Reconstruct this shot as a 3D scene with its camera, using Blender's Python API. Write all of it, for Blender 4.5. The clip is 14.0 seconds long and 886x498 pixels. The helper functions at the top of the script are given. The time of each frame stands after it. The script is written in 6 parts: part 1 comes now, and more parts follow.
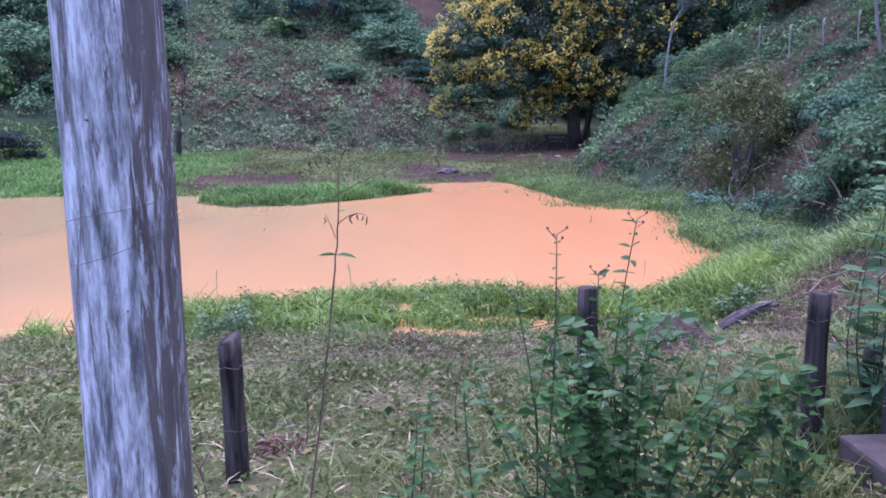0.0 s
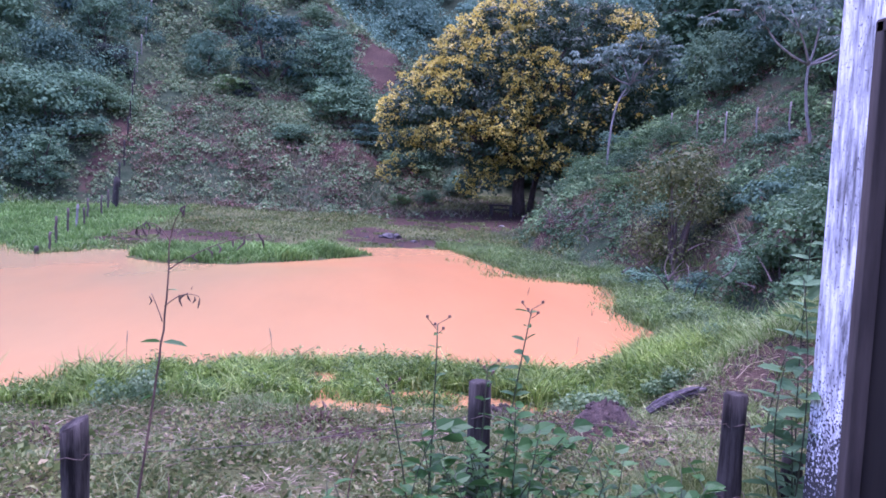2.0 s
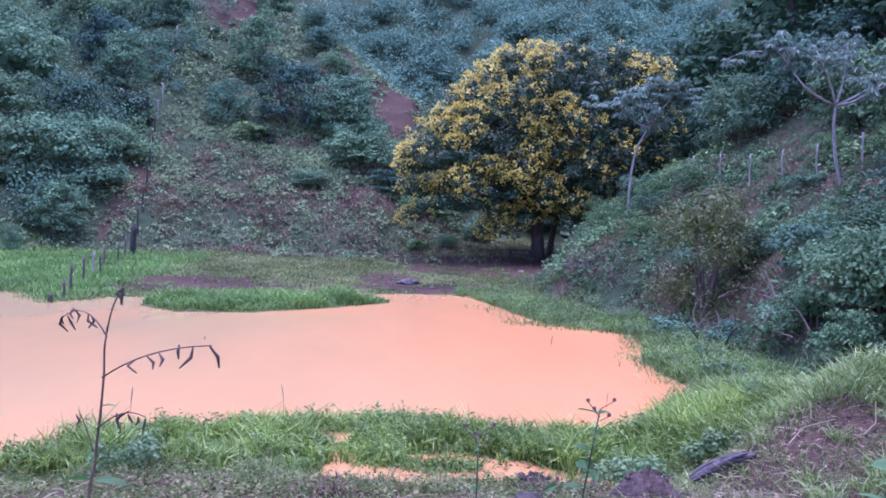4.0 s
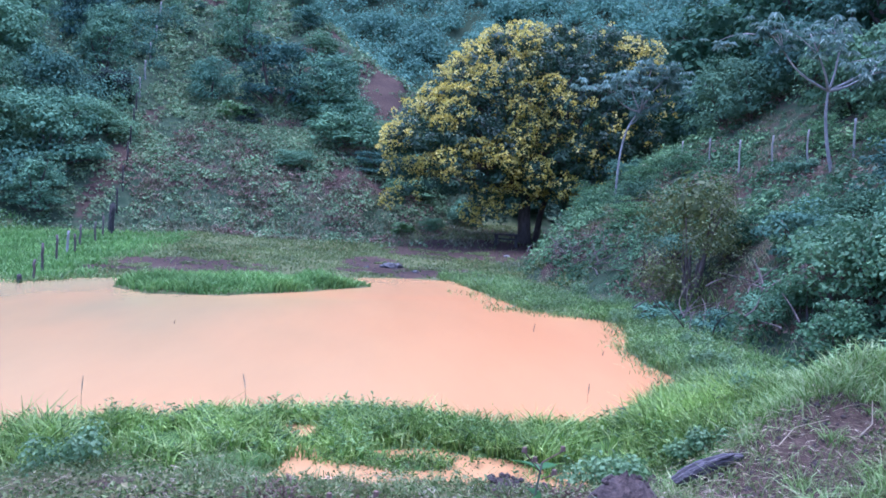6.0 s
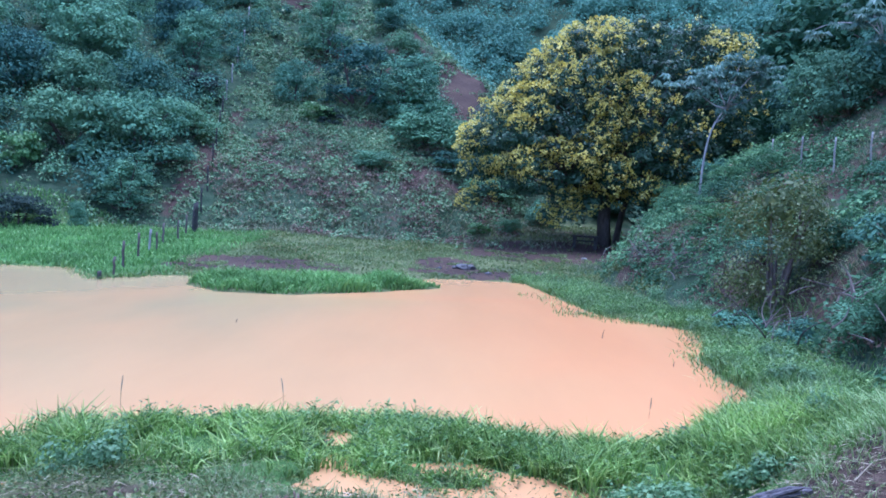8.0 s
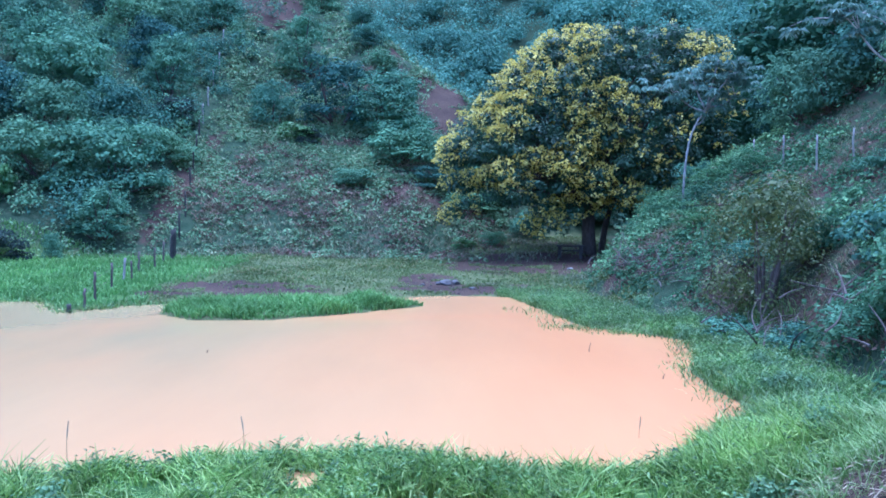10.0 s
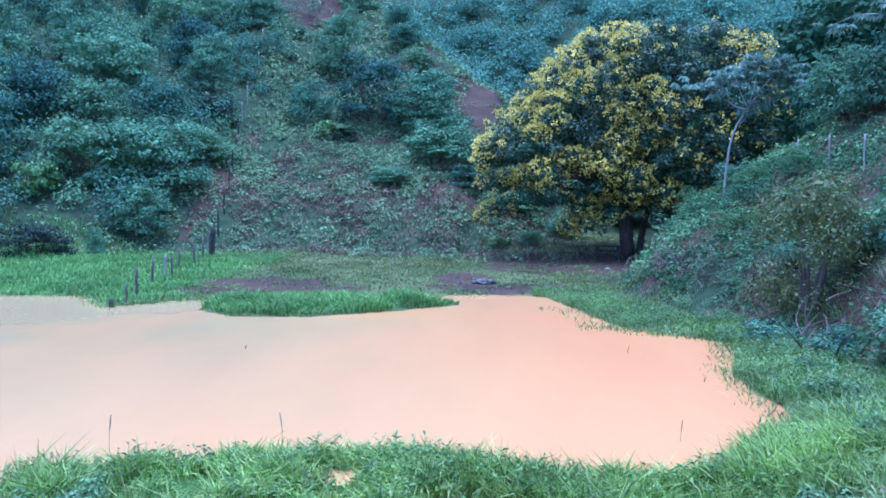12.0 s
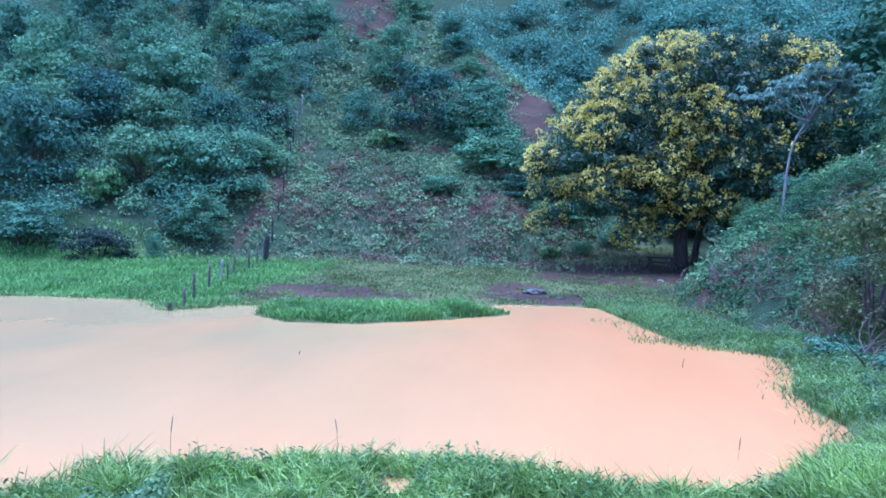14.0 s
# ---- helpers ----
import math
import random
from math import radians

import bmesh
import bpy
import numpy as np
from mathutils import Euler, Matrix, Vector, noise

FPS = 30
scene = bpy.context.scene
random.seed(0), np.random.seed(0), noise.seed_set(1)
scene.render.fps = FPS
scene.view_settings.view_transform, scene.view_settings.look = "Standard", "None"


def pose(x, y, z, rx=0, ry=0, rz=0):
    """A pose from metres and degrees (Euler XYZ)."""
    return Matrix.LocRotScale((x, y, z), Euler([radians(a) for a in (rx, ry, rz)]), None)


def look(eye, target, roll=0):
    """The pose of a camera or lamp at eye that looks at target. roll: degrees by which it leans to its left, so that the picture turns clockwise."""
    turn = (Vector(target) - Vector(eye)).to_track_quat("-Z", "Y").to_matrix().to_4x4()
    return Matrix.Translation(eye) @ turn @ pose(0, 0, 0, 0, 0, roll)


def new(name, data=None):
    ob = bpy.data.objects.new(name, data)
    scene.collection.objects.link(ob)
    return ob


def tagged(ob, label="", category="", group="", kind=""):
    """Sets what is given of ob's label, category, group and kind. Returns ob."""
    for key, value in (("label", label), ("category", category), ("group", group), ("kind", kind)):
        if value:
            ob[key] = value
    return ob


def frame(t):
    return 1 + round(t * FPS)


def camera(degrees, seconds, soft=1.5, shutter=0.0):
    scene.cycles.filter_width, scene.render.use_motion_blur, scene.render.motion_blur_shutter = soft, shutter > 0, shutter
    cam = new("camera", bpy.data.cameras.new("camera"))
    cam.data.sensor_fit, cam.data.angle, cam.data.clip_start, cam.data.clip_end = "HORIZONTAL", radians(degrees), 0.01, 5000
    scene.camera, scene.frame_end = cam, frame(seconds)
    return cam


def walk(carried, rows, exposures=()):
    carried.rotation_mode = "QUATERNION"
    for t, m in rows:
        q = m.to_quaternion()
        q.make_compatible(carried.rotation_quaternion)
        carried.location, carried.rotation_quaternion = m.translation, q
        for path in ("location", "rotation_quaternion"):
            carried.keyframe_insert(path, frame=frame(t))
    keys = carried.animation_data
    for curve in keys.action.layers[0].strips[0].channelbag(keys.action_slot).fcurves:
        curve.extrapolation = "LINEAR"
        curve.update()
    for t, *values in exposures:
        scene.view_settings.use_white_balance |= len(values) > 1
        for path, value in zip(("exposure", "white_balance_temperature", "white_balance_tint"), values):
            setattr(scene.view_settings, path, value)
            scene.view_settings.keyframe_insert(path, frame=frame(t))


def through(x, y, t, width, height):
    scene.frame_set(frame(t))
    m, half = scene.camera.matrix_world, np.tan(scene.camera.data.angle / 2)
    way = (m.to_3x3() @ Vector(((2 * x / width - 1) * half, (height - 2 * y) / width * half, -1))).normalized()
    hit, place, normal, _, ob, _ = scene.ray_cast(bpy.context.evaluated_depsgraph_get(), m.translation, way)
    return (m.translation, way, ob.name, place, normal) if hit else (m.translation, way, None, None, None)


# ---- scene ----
cam = camera(59.7, 14.0, soft=1.7)
PATH = [
    (0, (-0.062, 0.249, 2.73), (0.004, 1.825, 2.462), -0.6),
    (0.5, (0.003, 0.386, 2.75), (0.19, 1.962, 2.545), -0.1),
    (1, (0.08, 0.415, 2.765), (0.263, 2.0, 2.639), 0.7),
    (1.5, (0.172, 0.477, 2.761), (0.323, 2.065, 2.64), 1.5),
    (2, (0.19, 0.569, 2.75), (0.367, 2.153, 2.617), 2.4),
    (2.5, (0.18, 0.778, 2.761), (0.374, 2.362, 2.641), 0.9),
    (3, (0.202, 0.943, 2.767), (0.375, 2.532, 2.681), 0.2),
    (3.2, (0.201, 0.958, 2.798), (0.35, 2.55, 2.754), 1.1),
    (5.3, (0.19, 1.51, 2.77), (0.314, 3.103, 2.716), 3.0),
    (5.5, (0.288, 1.53, 2.767), (0.375, 3.126, 2.692), 3.9),
    (6, (0.441, 1.725, 2.778), (0.604, 3.314, 2.702), 2.8),
    (6.5, (0.511, 1.834, 2.794), (0.705, 3.419, 2.697), 1.6),
    (7, (0.714, 1.882, 2.79), (0.741, 3.471, 2.606), 2.5),
    (7.5, (0.914, 2.094, 2.794), (0.918, 3.688, 2.66), 2.3),
    (7.7, (0.938, 2.158, 2.79), (0.925, 3.756, 2.703), 3.3),
    (9.8, (1.166, 2.83, 2.812), (1.191, 4.427, 2.737), -0.5),
    (10, (1.209, 2.887, 2.818), (1.221, 4.486, 2.766), 0.6),
    (10.5, (1.132, 2.958, 2.84), (1.109, 4.557, 2.784), 0.1),
    (11, (1.068, 2.95, 2.828), (0.939, 4.544, 2.762), 0.1),
    (11.5, (1.126, 2.85, 2.822), (0.949, 4.438, 2.757), 0.3),
    (12, (1.153, 2.956, 2.805), (1.093, 4.554, 2.75), 1.0),
    (12.5, (1.114, 2.958, 2.817), (1.065, 4.557, 2.763), 0.9),
    (13, (1.129, 2.938, 2.805), (1.078, 4.537, 2.758), 1.0),
    (13.5, (1.086, 2.937, 2.822), (0.975, 4.532, 2.767), 0.8),
    (14, (1.078, 2.908, 2.83), (0.916, 4.499, 2.79), 1.7),
]
EXPOSURES = ((0.0, 1.55, 5230, 48), (0.5, 1.57, 5220, 51), (1.0, 1.66, 5170, 60), (3.2, 1.60, 5150, 62), (5.5, 1.82, 4600, 30), (6.0, 1.74, 4620, 31), (7.0, 1.66, 4570, 32), (7.5, 1.64, 4510, 23), (10.0, 1.80, 4200, 18), (14.0, 1.80, 4200, 19))
walk(cam, [(t, look(eye, target, roll)) for t, eye, target, roll in PATH], EXPOSURES)
# ---------------------------------------------------------------- daylight under a pale, even sky
SUN_FROM = Vector((-0.02, 0.08, 0.99)).normalized()
world = bpy.data.worlds.new("overcast_sky")
scene.world = world
world.use_nodes = True
wn, wl = world.node_tree.nodes, world.node_tree.links
sky = wn.new("ShaderNodeTexSky")
sky.sky_type, sky.sun_disc = "NISHITA", False
sky.sun_elevation, sky.sun_rotation = math.asin(SUN_FROM.z), math.atan2(SUN_FROM.x, SUN_FROM.y)
sky.air_density, sky.dust_density, sky.ozone_density = 1.1, 3.0, 1.0
wl.new(sky.outputs["Color"], wn["Background"].inputs["Color"])
wn["Background"].inputs["Strength"].default_value = 0.15
sun = new("sun", bpy.data.lights.new("sun", "SUN"))
sun.data.energy, sun.data.angle, sun.data.color = 1.5, radians(60), (1.0, 0.98, 0.95)
sun.matrix_world = look(SUN_FROM * 50, (0, 0, 0))
# ---------------------------------------------------------------- materials
def base_material(name):
    m = bpy.data.materials.new(name)
    m.use_nodes = True
    return m, m.node_tree.nodes, m.node_tree.links, m.node_tree.nodes["Principled BSDF"]


def noise_node(m, scale, detail=4.0, rough=0.6, stretch=(1, 1, 1), distort=0.0):
    n, l = m.node_tree.nodes, m.node_tree.links
    pos, mapping, tex = n.new("ShaderNodeNewGeometry"), n.new("ShaderNodeMapping"), n.new("ShaderNodeTexNoise")
    mapping.inputs["Scale"].default_value = stretch
    l.new(pos.outputs["Position"], mapping.inputs["Vector"])
    l.new(mapping.outputs["Vector"], tex.inputs["Vector"])
    tex.inputs["Scale"].default_value, tex.inputs["Detail"].default_value = scale, detail
    tex.inputs["Roughness"].default_value, tex.inputs["Distortion"].default_value = rough, distort
    return tex.outputs["Fac"]


def ramp(m, fac, *stops):
    """A colour ramp: stops of (place, (r, g, b))."""
    node = m.node_tree.nodes.new("ShaderNodeValToRGB")
    e = node.color_ramp.elements
    while len(e) < len(stops):
        e.new(0.5)
    for el, (at, c) in zip(e, stops):
        el.position, el.color = at, (*c, 1)
    m.node_tree.links.new(fac, node.inputs["Fac"])
    return node.outputs["Color"]


def mix(m, fac, a, b, mode="MIX"):
    node = m.node_tree.nodes.new("ShaderNodeMix")
    node.data_type, node.blend_type = "RGBA", mode
    l = m.node_tree.links
    for socket, value in ((node.inputs[0], fac), (node.inputs[6], a), (node.inputs[7], b)):
        if isinstance(value, (int, float)):
            socket.default_value = value
        elif isinstance(value, tuple):
            socket.default_value = (*value, 1)
        else:
            l.new(value, socket)
    return node.outputs[2]


def bump(m, fac, strength, distance):
    node = m.node_tree.nodes.new("ShaderNodeBump")
    node.inputs["Strength"].default_value, node.inputs["Distance"].default_value = strength, distance
    m.node_tree.links.new(fac, node.inputs["Height"])
    m.node_tree.links.new(node.outputs["Normal"], m.node_tree.nodes["Principled BSDF"].inputs["Normal"])


def leaf_material(name, *colours, through=0.35, gloss=0.5, patch=0.3, shine=0.3, vary=False, mottle=(0.62, 1.24)):
    """Leaves that vary one by one and from patch to patch, and let some light through."""
    m, n, l, p = base_material(name)
    geo = n.new("ShaderNodeNewGeometry")
    stops = [(i / max(1, len(colours) - 1), c) for i, c in enumerate(colours)]
    colour = ramp(m, geo.outputs["Random Per Island"], *stops)
    wide = ramp(m, noise_node(m, patch, 3), (0.3, (mottle[0], 1.05 * mottle[0], mottle[0])), (0.7, (mottle[1], mottle[1], 0.93 * mottle[1])))
    colour = mix(m, 1.0, colour, wide, "MULTIPLY")
    if vary:
        each = n.new("ShaderNodeObjectInfo")
        colour = mix(m, 1.0, colour, ramp(m, each.outputs["Random"], (0.0, (0.6, 0.64, 0.74)), (0.5, (1.0, 1.0, 0.97)), (1.0, (1.4, 1.32, 1.05))), "MULTIPLY")
    l.new(colour, p.inputs["Base Color"])
    p.inputs["Roughness"].default_value = gloss
    p.inputs["Specular IOR Level"].default_value = shine
    back, both = n.new("ShaderNodeBsdfTranslucent"), n.new("ShaderNodeMixShader")
    l.new(colour, back.inputs["Color"])
    both.inputs[0].default_value = through
    l.new(p.outputs[0], both.inputs[1])
    l.new(back.outputs[0], both.inputs[2])
    l.new(both.outputs[0], n["Material Output"].inputs["Surface"])
    return m


def plain_material(name, dark, light, scale=8.0, rough=0.8, stretch=(1, 1, 1), relief=0.4, depth=0.01, metal=0.0):
    m, n, l, p = base_material(name)
    f = noise_node(m, scale, 6, 0.65, stretch)
    g = noise_node(m, scale * 0.13, 3, 0.5)
    c = ramp(m, f, (0.3, dark), (0.7, light))
    c = mix(m, 1.0, c, ramp(m, g, (0.3, (0.72, 0.72, 0.74)), (0.7, (1.15, 1.12, 1.08))), "MULTIPLY")
    l.new(c, p.inputs["Base Color"])
    p.inputs["Roughness"].default_value, p.inputs["Metallic"].default_value = rough, metal
    bump(m, f, relief, depth)
    return m


def post_material():
    """Dark old post wood, bleached grey towards the top."""
    m, n, l, p = base_material("dark_post_wood")
    f = noise_node(m, 26, 6, 0.7, (1, 1, 0.10))
    dark = ramp(m, f, (0.38, (0.014, 0.012, 0.011)), (0.62, (0.085, 0.076, 0.068)))
    grey = ramp(m, f, (0.38, (0.03, 0.028, 0.026)), (0.55, (0.12, 0.113, 0.106)), (0.72, (0.23, 0.222, 0.21)))
    where, split, add = n.new("ShaderNodeTexCoord"), n.new("ShaderNodeSeparateXYZ"), n.new("ShaderNodeMath")
    l.new(where.outputs["Generated"], split.inputs[0])
    add.operation = "MULTIPLY_ADD"
    l.new(f, add.inputs[0])
    add.inputs[1].default_value = 0.5
    l.new(split.outputs["Z"], add.inputs[2])
    l.new(mix(m, ramp(m, add.outputs[0], (1.0, (0, 0, 0)), (1.14, (1, 1, 1))), dark, grey), p.inputs["Base Color"])
    p.inputs["Roughness"].default_value, p.inputs["Specular IOR Level"].default_value = 0.9, 0.15
    bump(m, f, 0.8, 0.008)
    return m


def ground_material():
    """Soil, litter and low growth; the mesh says where the earth lies bare, wet or lush."""
    m, n, l, p = base_material("earth_and_turf")
    bare, lush = n.new("ShaderNodeAttribute"), n.new("ShaderNodeAttribute")
    bare.attribute_name, lush.attribute_name = "bare", "lush"
    fine, mid, wide = noise_node(m, 14, 6, 0.7), noise_node(m, 2.2, 5, 0.6), noise_node(m, 0.35, 4, 0.6)
    soil = ramp(m, fine, (0.25, (0.032, 0.023, 0.018)), (0.55, (0.07, 0.052, 0.041)), (0.8, (0.14, 0.11, 0.082)))
    soil = mix(m, 1.0, soil, ramp(m, wide, (0.35, (0.66, 0.62, 0.66)), (0.65, (1.08, 1.02, 0.97))), "MULTIPLY")
    turf = ramp(m, mid, (0.25, (0.045, 0.055, 0.024)), (0.5, (0.085, 0.098, 0.04)), (0.75, (0.14, 0.132, 0.074)))
    green = ramp(m, mid, (0.25, (0.035, 0.075, 0.02)), (0.75, (0.085, 0.16, 0.04)))
    turf = mix(m, lush.outputs["Fac"], turf, green)
    hilly = n.new("ShaderNodeAttribute")
    hilly.attribute_name = "undergrowth"
    shade = ramp(m, mid, (0.25, (0.018, 0.032, 0.018)), (0.5, (0.036, 0.056, 0.031)), (0.75, (0.062, 0.072, 0.043)))
    turf = mix(m, hilly.outputs["Fac"], turf, shade)
    edge = n.new("ShaderNodeMath")
    edge.operation = "MULTIPLY_ADD"
    l.new(mid, edge.inputs[0])
    edge.inputs[1].default_value = 1.1
    l.new(bare.outputs["Fac"], edge.inputs[2])
    cut = ramp(m, edge.outputs[0], (0.72, (0, 0, 0)), (0.95, (1, 1, 1)))
    l.new(mix(m, cut, turf, soil), p.inputs["Base Color"])
    p.inputs["Roughness"].default_value = 1.0
    p.inputs["Specular IOR Level"].default_value = 0.03
    bump(m, fine, 0.7, 0.05)
    return m


def water_material():
    """Pond water, opaque and silty orange, barely rippled; a broad reflection is tinted into its colour."""
    m, n, l, p = base_material("silty_water")
    wide = noise_node(m, 0.09, 3, 0.5, (1, 1, 1), 0.6)
    streak = noise_node(m, 0.5, 4, 0.6, (1.0, 0.25, 1))
    # Greyer tan towards -X: a reflection painted in as a colour gradient.
    geo, split, lean, silt_reflect = n.new("ShaderNodeNewGeometry"), n.new("ShaderNodeSeparateXYZ"), n.new("ShaderNodeMapRange"), n.new("ShaderNodeMath")
    l.new(geo.outputs["Position"], split.inputs[0])
    l.new(split.outputs["X"], lean.inputs["Value"])
    for key, v in (("From Min", -9.0), ("From Max", 5.0), ("To Min", 0.36), ("To Max", -0.22)):
        lean.inputs[key].default_value = v
    l.new(wide, silt_reflect.inputs[0])
    l.new(lean.outputs[0], silt_reflect.inputs[1])
    c = ramp(m, silt_reflect.outputs[0], (0.25, (0.45, 0.212, 0.085)), (0.5, (0.41, 0.224, 0.093)), (0.85, (0.285, 0.208, 0.096)))
    c = mix(m, 1.0, c, ramp(m, streak, (0.3, (0.95, 0.95, 0.95)), (0.7, (1.04, 1.03, 1.03))), "MULTIPLY")
    l.new(c, p.inputs["Base Color"])
    p.inputs["Roughness"].default_value, p.inputs["IOR"].default_value = 0.2, 1.33
    p.inputs["Specular IOR Level"].default_value = 0.36
    bump(m, noise_node(m, 3.0, 3, 0.5, (1, 0.5, 1)), 0.05, 0.02)
    return m


def whitewash_material(name, wash, under, low, patch=1.0, stretch=(1, 1, 0.2), cut=0.5, speckle=True, worn_side=None):
    """Old whitewash, worn through to what lies under it, speckled with damp near the foot at height low."""
    m, n, l, p = base_material(name)
    worn = noise_node(m, 11 * patch, 9, 0.78, stretch, 0.6)
    if worn_side is not None:
        where, split, lean = n.new("ShaderNodeTexCoord"), n.new("ShaderNodeSeparateXYZ"), n.new("ShaderNodeMapRange")
        l.new(where.outputs["Object"], split.inputs[0])
        l.new(split.outputs["X"], lean.inputs["Value"])
        for key, v in (("From Min", worn_side[0]), ("From Max", worn_side[1]), ("To Min", -0.03), ("To Max", 0.06)):
            lean.inputs[key].default_value = v
        extra = n.new("ShaderNodeMath")
        l.new(worn, extra.inputs[0])
        l.new(lean.outputs[0], extra.inputs[1])
        worn = extra.outputs[0]
    tone = ramp(m, noise_node(m, 24 * patch / 2.4, 6, 0.7, (1, 1, 0.16)), (0.36, tuple(0.16 * v for v in wash)), (0.49, tuple(0.62 * v for v in wash)), (0.60, tuple(1.2 * v for v in wash)))
    colour = mix(m, ramp(m, worn, (cut, (0, 0, 0)), (cut + 0.07, (1, 1, 1))), tone, mix(m, noise_node(m, 30 * patch / 2.4, 6, 0.75, (1, 1, 0.12)), tuple(0.08 * v for v in under), tuple(4.2 * v for v in under)))
    if speckle:
        spots = noise_node(m, 75, 3, 0.65)
        geo, sep, ramp_z = n.new("ShaderNodeNewGeometry"), n.new("ShaderNodeSeparateXYZ"), n.new("ShaderNodeMapRange")
        l.new(geo.outputs["Position"], sep.inputs[0])
        l.new(sep.outputs["Z"], ramp_z.inputs["Value"])
        for key, v in (("From Min", low), ("From Max", low + 0.8), ("To Min", 0.36), ("To Max", 0.02)):
            ramp_z.inputs[key].default_value = v
        total = n.new("ShaderNodeMath")
        total.operation = "ADD"
        l.new(spots, total.inputs[0])
        l.new(ramp_z.outputs[0], total.inputs[1])
        colour = mix(m, ramp(m, total.outputs[0], (0.64, (0, 0, 0)), (0.68, (1, 1, 1))), colour, (0.05, 0.05, 0.05))
    l.new(colour, p.inputs["Base Color"])
    p.inputs["Roughness"].default_value = 0.85
    bump(m, worn, 0.5, 0.01)
    return m


GROUND = ground_material()
WATER = water_material()
BARK = plain_material("grey_brown_bark", (0.03, 0.024, 0.02), (0.10, 0.08, 0.066), 9, 0.9, (1, 1, 0.25), 0.7, 0.03)
PALE_BARK = plain_material("pale_smooth_bark", (0.16, 0.152, 0.14), (0.36, 0.345, 0.32), 5, 0.7, (1, 1, 0.6), 0.3, 0.01)
WEATHERED = plain_material("weathered_fence_wood", (0.010, 0.009, 0.008), (0.055, 0.051, 0.045), 16, 0.9, (1, 1, 0.12), 0.8, 0.01)
POST_WOOD = post_material()
GREY_WOOD = plain_material("grey_driftwood", (0.02, 0.017, 0.018), (0.125, 0.108, 0.114), 30, 0.85, (0.25, 1, 1), 0.9, 0.02)
DOOR_WOOD = plain_material("dark_door_wood", (0.006, 0.005, 0.005), (0.018, 0.014, 0.012), 12, 0.6, (1, 1, 0.08), 0.4, 0.005)
FRAME_WOOD = plain_material("worn_brown_frame_wood", (0.035, 0.027, 0.024), (0.13, 0.105, 0.09), 12, 0.8, (1, 1, 0.1), 0.5, 0.005)
CONCRETE = plain_material("stained_concrete", (0.05, 0.042, 0.038), (0.11, 0.095, 0.085), 9, 0.9, (1, 1, 1), 0.4, 0.01)
STONE = plain_material("dark_wet_stone", (0.015, 0.013, 0.014), (0.055, 0.05, 0.052), 9, 0.6, (1, 1, 1), 0.8, 0.03)
EARTH_LUMP = plain_material("dark_dug_earth", (0.026, 0.018, 0.016), (0.085, 0.06, 0.052), 22, 0.95, (1, 1, 1), 1.0, 0.03)
WIRE = plain_material("rusty_wire", (0.06, 0.04, 0.03), (0.22, 0.18, 0.16), 30, 0.6, (1, 1, 1), 0.2, 0.001, 0.6)
STALK = plain_material("brown_stalk", (0.07, 0.04, 0.03), (0.19, 0.115, 0.08), 30, 0.8, (1, 1, 0.3), 0.3, 0.002)
GREEN_STALK = plain_material("green_stalk", (0.03, 0.042, 0.018), (0.06, 0.08, 0.032), 30, 0.7, (1, 1, 0.3), 0.3, 0.002)
POLE_PAINT = whitewash_material("peeling_whitewash_on_timber", (0.47, 0.51, 0.52), (0.05, 0.045, 0.04), 1.1, 2.6, (1, 1, 0.10), 0.495, False, (0.0, 0.05))
WALL_PAINT = whitewash_material("stained_whitewash_on_plaster", (0.82, 0.84, 0.87), (0.36, 0.37, 0.38), 1.35, 2.2, (1, 1, 0.12), 0.58)
REED = leaf_material("tall_grass_blades", (0.0605, 0.112, 0.018), (0.149, 0.255, 0.0405), (0.242, 0.362, 0.0765), (0.374, 0.459, 0.153), gloss=0.5, shine=0.3, patch=0.9, mottle=(0.5, 1.3))
SHORE_LEAF = leaf_material("rank_shore_leaves", (0.045, 0.092, 0.022), (0.095, 0.18, 0.042), (0.16, 0.265, 0.07), (0.26, 0.36, 0.13), gloss=0.4, shine=0.4, patch=0.8, mottle=(0.5, 1.3))
BRIGHT_GRASS = leaf_material("fresh_grass_blades", (0.09, 0.165, 0.033), (0.17, 0.275, 0.066), (0.26, 0.365, 0.12), (0.40, 0.46, 0.23), patch=0.6)
TURF = leaf_material("short_turf_blades", (0.0827, 0.12, 0.0338), (0.142, 0.194, 0.0628), (0.23, 0.256, 0.111), patch=0.35)
WEED = leaf_material("low_weed_leaves", (0.056, 0.09, 0.024), (0.112, 0.16, 0.048), (0.19, 0.23, 0.08), (0.28, 0.24, 0.12), patch=0.5)
STRAW = leaf_material("dry_straw", (0.16, 0.12, 0.085), (0.30, 0.24, 0.17), (0.44, 0.37, 0.27), through=0.15, gloss=0.8)
RUST_LEAF = leaf_material("withered_red_leaves", (0.085, 0.048, 0.038), (0.135, 0.082, 0.062), (0.19, 0.13, 0.10), through=0.2, gloss=0.8)
HILL_LEAF = leaf_material("hillside_herb_leaves", (0.116, 0.186, 0.0952), (0.143, 0.225, 0.114), (0.175, 0.265, 0.135), (0.224, 0.225, 0.135), gloss=0.9, shine=0.12, through=0.2, patch=0.3, mottle=(0.55, 1.25))
# Blue raised a little, so haze over the hillside is tinted into the leaves.
BUSH_LEAF = leaf_material("scrub_leaves", (0.0704, 0.14, 0.1), (0.088, 0.17, 0.119), (0.107, 0.2, 0.139), vary=True, gloss=0.9, shine=0.12, through=0.2, patch=0.5, mottle=(0.5, 1.35))
